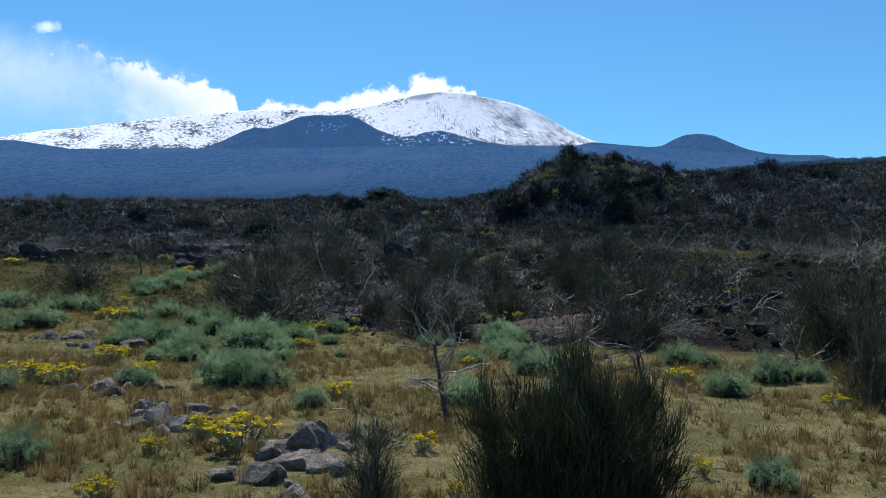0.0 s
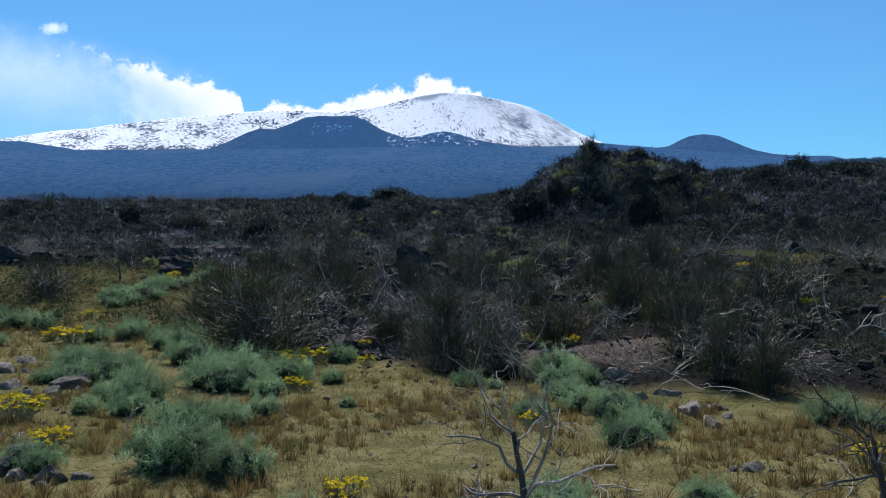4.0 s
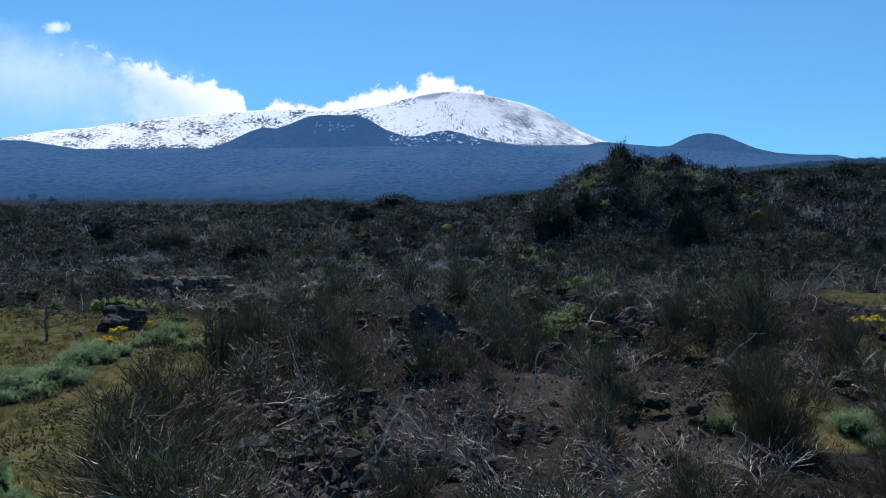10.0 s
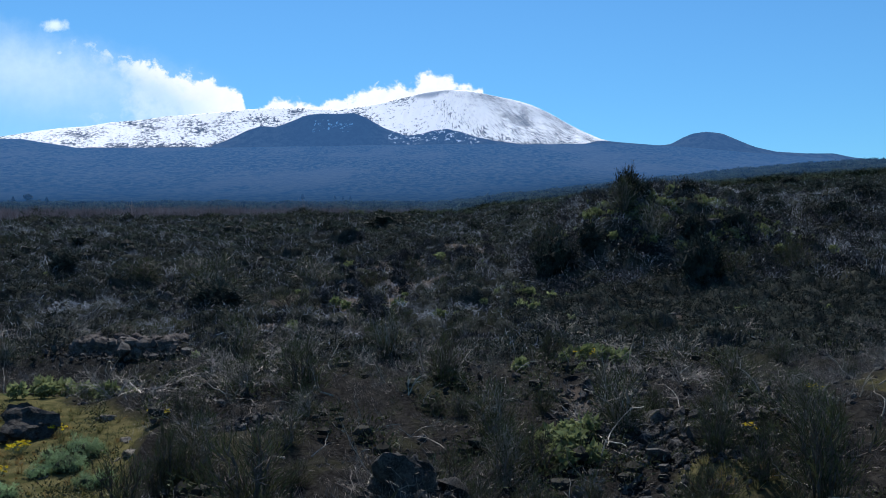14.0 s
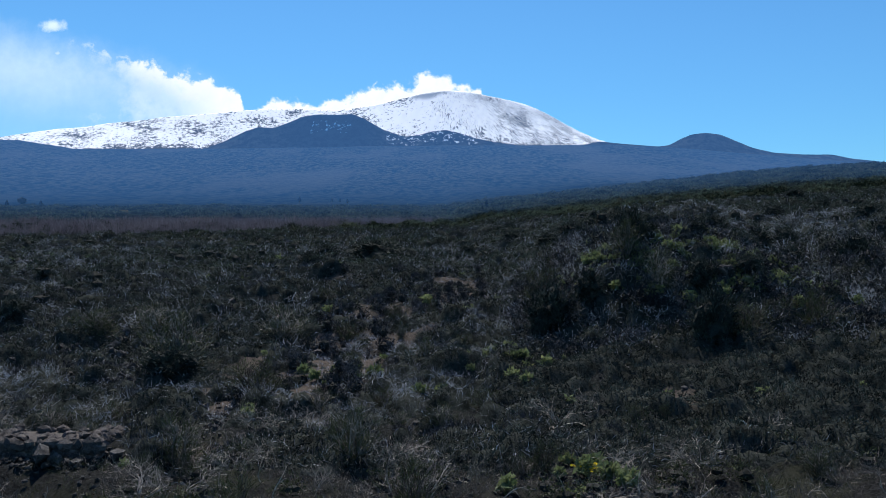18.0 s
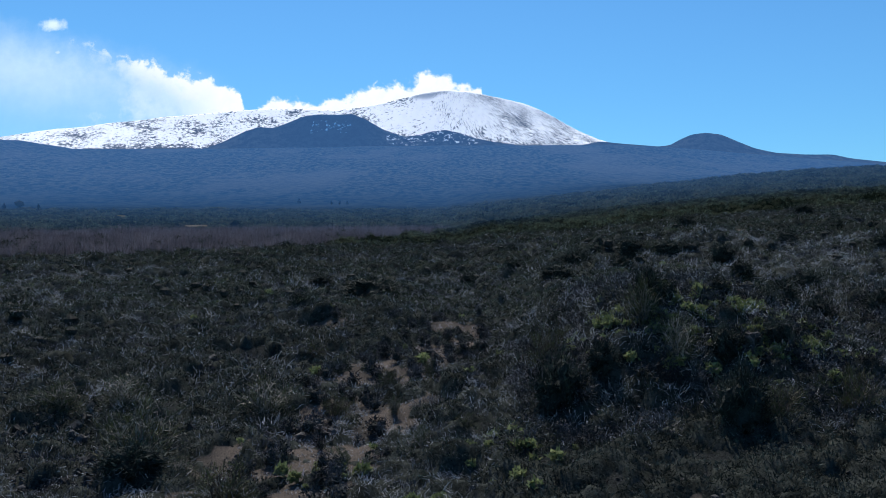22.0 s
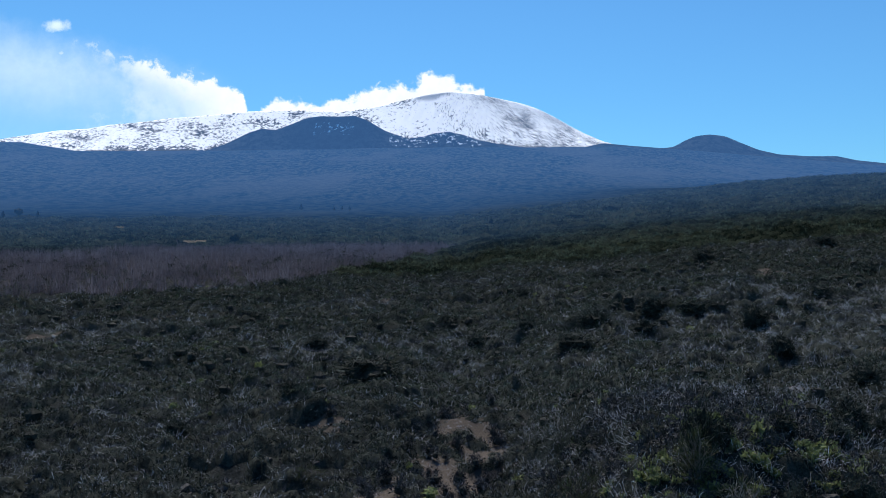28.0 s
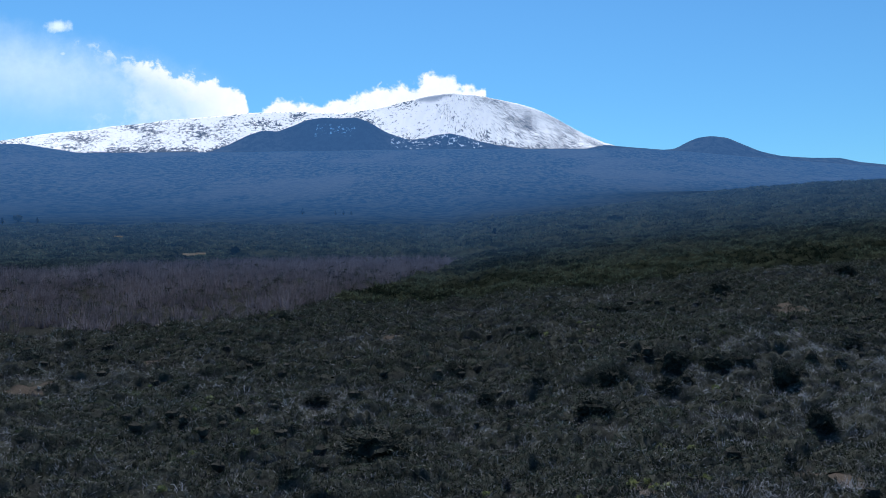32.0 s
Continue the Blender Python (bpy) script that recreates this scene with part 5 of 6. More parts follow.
def arched(name, P, k, height, spread, width, material, label, category, rng, core=0.8):
    """Many leafless shrubs in one mesh: mounds covered in k curling twigs each over a core coloured as shade."""
    n = len(P)
    h = np.asarray(height).reshape(n, 1, 1)
    g = Geo()
    F = []
    if core:
        bm = bmesh.new()
        bmesh.ops.create_icosphere(bm, subdivisions=1, radius=1.0)
        V = np.array([v.co[:] for v in bm.verts])
        F = np.array([[v.index for v in f.verts] for f in bm.faces])
        bm.free()
        W = V[None] * rng.uniform(0.55, 1.1, (n, len(V), 1)) * np.array([spread, spread, 0.5]) * h * core + P[:, None] + np.array([0, 0, 0.15]) * h
        g.add(W.reshape(-1, 3), tris=(np.arange(n)[:, None, None] * len(V) + F[None]).reshape(-1, 3))
    c = unit(rng.normal(size=(n, k, 3)) + [0, 0, 0.5])
    c[..., 2] = np.abs(c[..., 2])
    b = P[:, None] + c * np.array([spread, spread, 0.62]) * h * rng.uniform(0.6, 1.0, (n, k, 1))
    way = unit(rng.normal(size=(n, k, 3)) + 0.7 * c + [0, 0, 0.25])
    e = b + way * h * rng.uniform(0.2, 0.55, (n, k, 1))
    bend = (0.13 * c + rng.normal(0, 0.06, (n, k, 3)) + [0, 0, 0.05]) * h * rng.uniform(0.2, 1.2, (n, k, 1))
    ribbons(g, b.reshape(-1, 3), e.reshape(-1, 3), bend.reshape(-1, 3), (width * rng.uniform(0.6, 1.3, (n, k))).ravel(), 2, 0.5)
    me = g.mesh(name)
    me.materials.append(material)
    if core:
        me.materials.append(INNER_SHADE)
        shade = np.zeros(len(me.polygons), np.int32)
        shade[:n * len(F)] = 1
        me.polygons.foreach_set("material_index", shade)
    return tagged(part(name, me, material), label, category, kind="stuff")


x, y = in_view(rng, 1700, 14, 56)
ok = (meadow(x, y) < 0.2) & (cinder(x, y) < 0.45)
x, y = x[ok], y[ok]
pt = 0.6 * vnoise(x * 0.28, y * 0.28, 85) + 0.4 * rng.random(len(x))
a = pt > 0.42
arched("tangled_scrub", on_land(x[a], y[a]), 34, rng.uniform(0.35, 1.0, a.sum()), 0.95, 0.013, TWIG, "tangled grey-brown bare shrubs on lava", "scrub", rng, 0)
bushes("dark_scrub", on_land(x[~a], y[~a]), rng.uniform(0.4, 1.1, (~a).sum()), 0.7, 34, 0.012, BROOM, "low dense dark green bushes on lava", "scrub", rng, chips=2.6, grain=0.16, core=0.5)
def crowns(x, y, cell, fade=(9e9, 9.1e9)):
    """Height of the bush crowns over the ground, their kind (0..1) and the way out from their middle."""
    best, kind = np.zeros_like(x), np.zeros_like(x)
    ox, oy = np.zeros_like(x), np.zeros_like(x)
    wob = 1 + 0.75 * fbm(x * 2.0 / cell, y * 2.0 / cell, 3, 66)
    x, y = x + 0.9 * cell * fbm(x * 0.6 / cell, y * 0.6 / cell, 2, 67), y + 0.9 * cell * fbm(x * 0.6 / cell, y * 0.6 / cell, 2, 68)
    for size, share, seed in ((cell * 0.62, 0.35, 190), (cell, 0.0, 200), (cell * 2.1, 0.72, 210)):
        i0, j0 = np.floor(x / size), np.floor(y / size)
        for di in (-1, 0, 1):
            for dj in (-1, 0, 1):
                i, j = i0 + di, j0 + dj
                cx = (i + 0.5 + 0.9 * (lattice(i, j, seed) - 0.5)) * size
                cy = (j + 0.5 + 0.9 * (lattice(i, j, seed + 1) - 0.5)) * size
                r = size * (0.42 + 0.42 * lattice(i, j, seed + 2))
                h = size * (0.14 + 0.72 * lattice(i, j, seed + 3) ** 1.7) * (lattice(i, j, seed + 4) > np.maximum(share, 0.10 + (0.5 if cell < 3 else 0.15) * sstep(0.45, 0.75, vnoise(cx * 0.11, cy * 0.11, 72)) + sstep(fade[0], fade[1], cy - 1.3 * np.maximum(cx - 0.12 * cy, 0)))) * (0.5 if share > 0.5 else 1.0)
                d = np.hypot(x - cx, y - cy) / (r * wob)
                dome = h * np.sqrt(np.clip(1 - d * d, 0, 1))
                up = dome > best
                best = np.where(up, dome, best)
                pick = 0.55 * lattice(i, j, seed + 5) + 1.0 * (vnoise(cx * 0.06, cy * 0.06, 71) - 0.5) + 0.2
                kind = np.where(up, np.clip(pick, 0, 1) * (0.5 if share > 0.5 else 1.0), kind)
                ox, oy = np.where(up, (x - cx) / r, ox), np.where(up, (y - cy) / r, oy)
    kind = kind * (1 - 0.55 * sstep(1.15, 0.7, np.hypot((x - 18) / 15.0, (y - 66) / 13.0)))
    free = (1 - 0.95 * sstep(0.2, 0.6, cinder(x, y))) * (1 - inside(GROVE_EDGE, x, y))
    free = free * sstep(0.75, 1.15, np.hypot((x + 15.1) / 4.2, (y - 55.5) / 5.0))
    return best * free, kind, ox, oy


def crown_band(y0, y1, cell, step, density, blade, words, fade=(9e9, 9.1e9), pale=0.55):
    """A stretch of thick scrub: a lumpy sheet of crowns, coloured as inner shade, bristling with leaves, rods and bare
    curls.
    """
    # same scrub, its brightness with distance put into the leaf colour
    leaf = WOODS if y0 > 200 else SHRUB_RETONED if y0 > 100 else SHRUB_FAR
    ys = np.arange(y0, y1 + step * 1.4, step * 1.4)
    half = 0.54 * (y1 + 12) + 6
    xs = np.arange(-half, half + step, step)
    X, Y = np.meshgrid(xs, ys)
    X, Y = X + 0.4 * step * (lattice(X, Y, 5) - 0.5), Y + 0.4 * step * (lattice(X, Y, 6) - 0.5)
    top = crowns(X.ravel(), Y.ravel(), cell, fade)[0].reshape(X.shape)
    top = top * sstep(y0 - 0.1, y0 + 0.8 * cell, Y) * sstep(y1 + 0.1, y1 - 0.8 * cell, Y)
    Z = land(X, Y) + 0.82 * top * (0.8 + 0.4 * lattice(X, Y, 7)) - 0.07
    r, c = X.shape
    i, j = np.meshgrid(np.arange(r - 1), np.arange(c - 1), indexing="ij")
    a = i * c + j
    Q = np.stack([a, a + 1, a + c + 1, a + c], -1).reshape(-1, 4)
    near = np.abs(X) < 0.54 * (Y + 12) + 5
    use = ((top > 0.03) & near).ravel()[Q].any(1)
    # the sheet's dark colour stands in for shade between the leaves
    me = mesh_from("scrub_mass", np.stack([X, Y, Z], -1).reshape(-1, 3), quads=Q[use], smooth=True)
    tagged(part("scrub_mass", me, WOODS_SHADE if y0 > 200 else SCRUB_LEAF_SHADE), "dark sheet coloured as the shade inside scrub " + words, "scrub", kind="stuff")
    n = int(density * 1.08 * (0.5 * (y0 + y1) + 12) * (y1 - y0))
    x, y = in_view(rng, n, y0, y1, 4.0)
    h, kind, ox, oy = crowns(x, y, cell, fade)
    ok = h > 0.06
    x, y, h, kind, ox, oy = x[ok], y[ok], h[ok], kind[ok], ox[ok], oy[ok]
    n = len(x)
    P = np.stack([x, y, land(x, y) + h * rng.uniform(0.72, 1.0, n)], 1)
    out = np.stack([0.8 * ox, 0.8 * oy, 0.55 + 0 * ox], 1)
    ln = 0.78 * blade * rng.uniform(0.5, 1.6, n)[:, None]
    for name, lo, hi, mat, label in (("green_scrub", -1, 0.62, leaf, "dark green leafy scrub "), ("broom_scrub", 0.62, 0.78, leaf if y0 > 200 else BROWN_RETONED if y0 > 100 else BROWN_FAR, "brownish upright broom ")):
        s = (kind > lo) & (kind <= hi)
        g = Geo()
        up = 0.3 if name == "green_scrub" or y0 > 200 else 1.1
        w = (0.22 if name == "green_scrub" else 0.11) * (1.8 if y0 > 200 else 1.0)
        way = unit(out[s] + rng.normal(0, 0.75, (s.sum(), 3)) + [0, 0, up])
        spikes(g, P[s], P[s] + way * ln[s] * (1.0 if name == "green_scrub" else 1.5), blade * w * rng.uniform(0.6, 1.3, s.sum()))
        tagged(part(name, g.mesh(name), mat), label + words, "scrub", kind="stuff")
    # a share of curls on any bush too, painted glints of sunlit twigs
    s = ((kind > 0.8) & (rng.random(n) < pale * 0.7)) | (rng.random(n) < (0.14 if y0 < 150 else 0.08) * (y0 < 250) * sstep(0.7, 1.2, np.hypot((x - 18) / 15.0, (y - 66) / 13.0)))
    g = Geo()
    way = unit(out[s] + rng.normal(0, 1.0, (s.sum(), 3)))
    bend = (0.5 * out[s] + rng.normal(0, 0.4, (s.sum(), 3))) * ln[s] * 0.32
    ribbons(g, P[s], P[s] + way * ln[s] * 1.4, bend, blade * 0.07 * rng.uniform(0.6, 1.3, s.sum()), 2, 0.5)
    tagged(part("bare_scrub", g.mesh("bare_scrub"), WOODS if y0 > 200 else TWIG_FAR), "leafless pale grey curling shrubs " + words, "scrub", kind="stuff")


# leaf tone speckled with painted gap shade, and cooled for haze
SCRUB_LEAF_SHADE = surface("scrub_leaf_shade", (0.009, 0.011, 0.01), (0.048, 0.053, 0.048), 1.1, 0.95, vary=0.2, gloss=0.0, fine=9, bump=1.0, bump_scale=9)
crown_band(54, 84, 1.5, 0.26, 82, 0.27, "covering old lava")
crown_band(84, 116, 1.6, 0.31, 56, 0.33, "on the lava hollow")
crown_band(116, 168, 1.75, 0.38, 36, 0.40, "on the rising lava slope")
crown_band(168, 262, 2.1, 0.6, 15, 0.55, "higher on the lava slope", pale=0.25)
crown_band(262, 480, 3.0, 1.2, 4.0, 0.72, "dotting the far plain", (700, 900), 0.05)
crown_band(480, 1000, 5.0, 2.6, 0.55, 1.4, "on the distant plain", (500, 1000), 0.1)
# taller bushes and silvery tangles that stand out of the slope's scrub
x, y = in_view(rng, 1900, 92, 225)
ok = (vnoise(x * 0.07, y * 0.07, 88) + 0.3 * rng.random(len(x)) > 0.6) & (cinder(x, y) < 0.15) & ~inside(GROVE_EDGE, x, y)
x, y = x[ok][:700], y[ok][:700]
bushes("slope_bush", on_land(x, y), rng.uniform(0.9, 2.3, len(x)), 0.55, 40, 0.04, SHRUB_RETONED, "taller rounded dark bushes on the lava slope", "scrub", rng, chips=2.4, grain=0.14, core=0.75)
x, y = in_view(rng, 1500, 70, 185)
ok = (vnoise(x * 0.06 + 0.04 * y, y * 0.06, 89) + 0.3 * rng.random(len(x)) > 0.68) & (cinder(x, y) < 0.15) & (np.hypot((x - 18) / 15.0, (y - 66) / 13.0) > 1.1)
x, y = x[ok][:420], y[ok][:420]
arched("silver_shrub", on_land(x, y, 0.2), 26, rng.uniform(0.8, 1.6, len(x)), 0.8, 0.03, TWIG_FAR, "silvery leafless shrubs of arching stems", "scrub", rng, 0)
# dark oval brooms standing apart on the cinder track
x, y = rng.uniform(-9, 6, 230), rng.uniform(62, 122, 230)
ok = cinder(x, y) > 0.15
x, y = x[ok], y[ok]
bushes("track_broom", on_land(x, y), rng.uniform(0.6, 1.5, len(x)), 0.38, 60, 0.03, BROWN_FAR, "dark oval broom bushes standing on grey cinder", "scrub", rng, chips=3.0, grain=0.15, core=0.7)
x, y = rng.uniform(-10, 7, 2600), rng.uniform(62, 124, 2600)
ok = cinder(x, y) > 0.1
arched("track_stubble", on_land(x[ok], y[ok]), 8, rng.uniform(0.15, 0.4, ok.sum()), 1.0, 0.03, TWIG_FAR, "short bleached stubble on grey cinder", "undergrowth", rng, 0)

x, y = rng.uniform(6, 46, 800), rng.uniform(74, 112, 800)
arched("knoll_twigs", on_land(x, y), 26, rng.uniform(0.6, 1.6, 800), 0.9, 0.022, TWIG_FAR, "tangled silvery bare shrubs about the knoll", "scrub", rng, 0)
# knoll: thick scrub with heath-green cushions
x, y = rng.uniform(6, 44, 620), rng.uniform(74, 100, 620)
bushes("knoll_scrub", on_land(x, y), rng.uniform(0.7, 1.9, 620), 0.55, 34, 0.035, BROWN_FAR, "dense dark scrub on the lava knoll", "scrub", rng, chips=3.2, grain=0.15)
x, y = rng.uniform(12, 30, 70), rng.uniform(79, 95, 70)
tufts("heath_cushion", on_land(x, y), 90, rng.uniform(0.5, 1.0, 70), 0.8, 0.05, HEATH, "yellow-green heath cushions on the knoll", "plant", rng, leafy=True)
x, y = in_view(rng, 420, 40, 230)
ok = vnoise(x * 0.05, y * 0.05, 83) > 0.55
tufts("heath_cushion", on_land(x[ok], y[ok]), 50, rng.uniform(0.35, 0.9, ok.sum()), 0.8, 0.05, HEATH, "yellow-green heath cushions among lava scrub", "plant", rng, leafy=True)

# yellow-green cushions, bleached stones and dark heaps that stand out in the scrub
for cx, cy, r, n in ((4.3, 73.5, 2.0, 26), (0.9, 67.0, 1.0, 9), (14.5, 82.0, 1.2, 8), (-7.5, 62.5, 0.8, 5), (6.2, 52.0, 1.0, 14), (3.8, 40.1, 0.5, 8), (3.3, 39.0, 0.6, 8), (13.0, 85.0, 1.3, 30), (17.6, 87.0, 1.6, 40), (21.7, 83.3, 1.4, 26), (11.5, 87.5, 1.2, 16), (5.7, 76.3, 0.8, 12), (-4.3, 70.4, 1.0, 12), (44.6, 178.7, 2.5, 24), (47, 297, 6, 40), (-12.7, 270, 4.5, 40), (116, 366, 9, 70), (-15.5, 49, 1.6, 14), (21.5, 83.5, 1.6, 10), (15.4, 89.5, 1.4, 12), (13.7, 104.5, 3.0, 14), (18.0, 112.5, 3.5, 14)):
    x, y = cx + rng.normal(0, r, n), cy + rng.normal(0, r, n)
    tufts("heath_cushion", on_land(x, y), 90, rng.uniform(0.3, 0.75, n), 0.8, 0.05, HEATH, "yellow-green heath cushions on dark lava", "plant", rng, leafy=True)
for k, (cx, cy, r, n) in enumerate(((-31.6, 152.5, 2.2, 16), (-43.0, 152.0, 3.0, 14), (-27.6, 136.5, 2.5, 8), (-27.0, 162.0, 3.0, 10), (-51.0, 160.0, 3.0, 8))):
    x, y = cx + rng.normal(0, r, n), cy + rng.normal(0, r * 0.6, n)
    rubble("bleached_stone", x, y, rng.uniform(0.35, 0.8, n), PLASTER, "pale bleached stones on the scrub slope", "stones", sink=-0.15, seed=80 + k)
for k, (cx, cy, r, n) in enumerate(((9.4, 89.0, 2.5, 90), (-6.5, 80.2, 3.4, 150), (-22.0, 77.9, 5.5, 300), (-15.3, 96, 3.2, 150), (-21.5, 96, 2.4, 110), (-27, 93, 2.8, 110), (-17, 72.3, 3.0, 120), (-10.2, 103.7, 2.5, 80), (-26.2, 73, 5, 160), (15.5, 137, 3.5, 90))):
    x, y = cx + rng.normal(0, r * 0.5, n), cy + rng.normal(0, r * 0.4, n)
    rubble("lava_heap", x, y, rng.gamma(1.6, 0.14, n) + 0.12, LAVA, "heap of black lava blocks among scrub", "rubble", sink=0.05, seed=90 + k)

# bare grove on the plain
x, y = rng.uniform(-330, 6, 18000), rng.uniform(180, 480, 18000)
ok = inside(GROVE_EDGE, x + 9 * fbm(x * 0.05, y * 0.05, 3, 61), y + 9 * fbm(x * 0.05, y * 0.05, 3, 62)) & (np.abs(x) < 0.6 * y + 10)
x, y = x[ok][:4600], y[ok][:4600]
k = 0.75 + 0.9 * vnoise(x * 0.06, y * 0.06, 63)
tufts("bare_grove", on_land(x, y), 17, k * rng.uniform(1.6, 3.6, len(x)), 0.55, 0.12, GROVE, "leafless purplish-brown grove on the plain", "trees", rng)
q = rng.random(len(x)) < 0.05
bushes("grove_evergreen", on_land(x[q], y[q]), rng.uniform(1.5, 3.2, q.sum()), 0.5, 16, 0.15, SHRUB_FAR, "dark evergreen bushes scattered through the grove", "scrub", rng, chips=2.5, grain=0.25)

# grass
x, y = in_view(rng, 170000, -7, 24, 3)
xb, yb = in_view(rng, 60000, 27, 46, 3)
x, y = np.concatenate([x, xb]), np.concatenate([y, yb])
ok = meadow(x, y) > 0.4
x, y = x[ok], y[ok]
k = np.clip(0.5 + 1.2 * fbm(x * 0.8, y * 0.8, 3, 91), 0.15, 1)
P = on_land(x, y)
g = Geo()
spikes(g, P, P + np.stack([rng.normal(0, 0.035, len(x)), rng.normal(0, 0.035, len(x)), 0.12 * k * rng.uniform(0.4, 1, len(x))], 1), 0.010 * np.ones(len(x)))
tagged(part("short_grass", g.mesh("short_grass"), GRASS), "short dry olive meadow grass", "grass", kind="stuff")
x1, y1 = in_view(rng, 8500, -7, 13, 2)
x2, y2 = in_view(rng, 9500, 13, 46, 3)
x, y = np.concatenate([x1, x2]), np.concatenate([y1, y2])
ok = (meadow(x, y) > 0.4) & (vnoise(x * 0.55, y * 0.55, 93) + 0.45 * vnoise(x * 2.5, y * 2.5, 94) > 0.62)
x, y = x[ok], y[ok]
tufts("rusty_grass", on_land(x, y), 34, rng.uniform(0.06, 0.28, len(x)), 0.7, 0.009, TUFT, "rusty dry grass tufts in the meadow", "grass", rng)

x, y = in_view(rng, 900, 22, 46, 3)
ok = (meadow(x, y) > 0.4) & (vnoise(x * 0.5, y * 0.5, 97) > 0.33)
x, y = x[ok], y[ok]
bushes("meadow_scrub", on_land(x, y), rng.uniform(0.25, 0.8, len(x)), 0.75, 30, 0.014, BROOM, "low olive bushes spreading over the meadow edge", "scrub", rng, chips=2.6, grain=0.16)
x, y = in_view(rng, 2600, 18, 46, 3)
ok = meadow(x, y) > 0.4
tufts("green_grass", on_land(x[ok], y[ok]), 30, rng.uniform(0.15, 0.4, ok.sum()), 0.6, 0.014, GRASS, "olive-green grass tufts in the meadow", "grass", rng)

# lava rubble and clinker
x, y = in_view(rng, 9000, 13, 75)
dens = vnoise(x * 0.25, y * 0.25, 95) + 0.5 * (np.hypot(x - 7.5, y - 42) < 5) + 0.4 * (np.hypot(x + 1.5, y - 24) < 4)
ok = (meadow(x, y) < 0.3) & (dens > 0.5)
x, y = x[ok], y[ok]
rubble("lava_rubble", x, y, rng.gamma(1.3, 0.085, len(x)) + 0.05, LAVA, "dark rough lava clinker stones", "rubble", seed=6)
x, y = in_view(rng, 900, -6, 30, 2)
ok = meadow(x, y) > 0.5
rubble("field_stone", x[ok], y[ok], rng.gamma(1.5, 0.025, ok.sum()) + 0.025, ROCK, "small grey stones lying in meadow grass", "stones", seed=7)
x, y = rng.uniform(-3.5, 6.5, 1300), rng.uniform(15.5, 30, 1300)
rubble("cinder_stone", x, y, rng.gamma(1.5, 0.035, 1300) + 0.03, LAVA, "dark stones on bare cinder soil", "stones", seed=8)

# lava outcrops standing out of the scrub
outs = []
for k in range(4):
    ob = part("lava_outcrop", stone_mesh(rng, "lava_outcrop", 4, 0.7, 5.0, 9), LAVA)
    outs.append(tagged(ob, "black rough lava outcrop among the scrub", "rock", "lava outcrops"))
scatter(outs, [place(x, y, s, s * f, 1.7 * k, sink=-0.1 * s) for k, (x, y, s, f) in enumerate((
    (-0.8, 33.2, 1.7, 0.9), (-0.2, 35.0, 1.3, 0.8), (-12.8, 41.6, 2.3, 0.75), (-22.0, 47.5, 2.4, 0.8), (-24.5, 49.0, 2.2, 0.7), (-7.2, 50.5, 1.4, 0.6), (11.0, 82.5, 2.4, 0.9),
    (20.5, 83.0, 2.4, 0.9), (3.0, 20.6, 0.7, 0.7), (2.3, 18.4, 0.5, 0.7), (19.5, 47.0, 1.6, 0.7)))])
for k, (cx, cy, r, n) in enumerate(((-10, 62, 4, 160), (-17, 72, 5, 160), (-24, 50, 4, 200), (-0.8, 33.5, 1.6, 120), (6.5, 39.0, 3.2, 520), (9.5, 42.5, 3.0, 260), (4.5, 34.5, 1.6, 110), (-2.4, 23.5, 2.4, 330), (-2.4, 20.8, 2.0, 240), (-3.6, 27.0, 1.8, 160), (-1.9, 19.6, 1.2, 90), (5.5, 46.2, 2.2, 170), (6.0, 41.6, 2.6, 300), (7.2, 49.6, 1.8, 110), (-5.9, 42.1, 1.4, 80))):
    n = int(n * 1.5)
    x, y = cx + rng.normal(0, r * 0.5, n), cy + rng.normal(0, r * 0.42, n)
    rubble("lava_heap", x, y, (rng.gamma(1.4, 0.085, n) + 0.06) * (1 + r * 0.06), LAVA, "heap of black lava blocks among scrub", "rubble", sink=0.1, seed=60 + k)


# ---- dead wood ----
def dead_tree(rng, height, name, label, material=DEADWOOD, limbs=6, lean=(0.1, 0.0), depth=2):
    thing = new(name)
    t = Geo()
    pts = [np.zeros(3)]
    d = unit(np.array([lean[0], lean[1], 1.0]))
    n = 6
    for i in range(n):
        d = unit(d + rng.normal(0, 0.13, 3) + [lean[0] * 0.1, 0, 0.12])
        pts.append(pts[-1] + d * height * 0.55 / n)
    r0 = 0.017 * height
    rad = np.linspace(r0 * 1.25, r0 * 0.55, n + 1)
    tube(t, pts, rad, 7)
    part("trunk", t.mesh("trunk", True), BARK, thing)
    for k in range(limbs):
        b = Geo()
        i = rng.integers(2, n + 1)
        a = 2 * np.pi * k / limbs + rng.normal(0, 0.4)
        d = unit(np.array([np.cos(a) * 1.1, np.sin(a) * 0.8, rng.uniform(0.3, 1.1)]))
        branching(b, pts[i], d, height * rng.uniform(0.28, 0.5), rad[i] * 0.6, depth, rng, sides=5, wander=0.5, spread=0.75, kids=3)
        part("limb", b.mesh("limb"), material, thing)
    return tagged(thing, label, "tree")


tree = dead_tree(np.random.default_rng(21), 2.0, "dead_tree", "small dead tree with bare twisted grey branches", limbs=10, lean=(-0.25, 0.05), depth=3)
tree.matrix_basis = place(1.12, 4.36, 1.0, 1.0, 0.3, 0.03)
tree = dead_tree(np.random.default_rng(22), 1.9, "dead_tree", "small dead tree with thin bare forking branches", limbs=7, lean=(0.12, 0.0), depth=3, material=BARK)
tree.matrix_basis = place(3.95, 4.4, 1.0, 1.0, 1.2, 0.03)
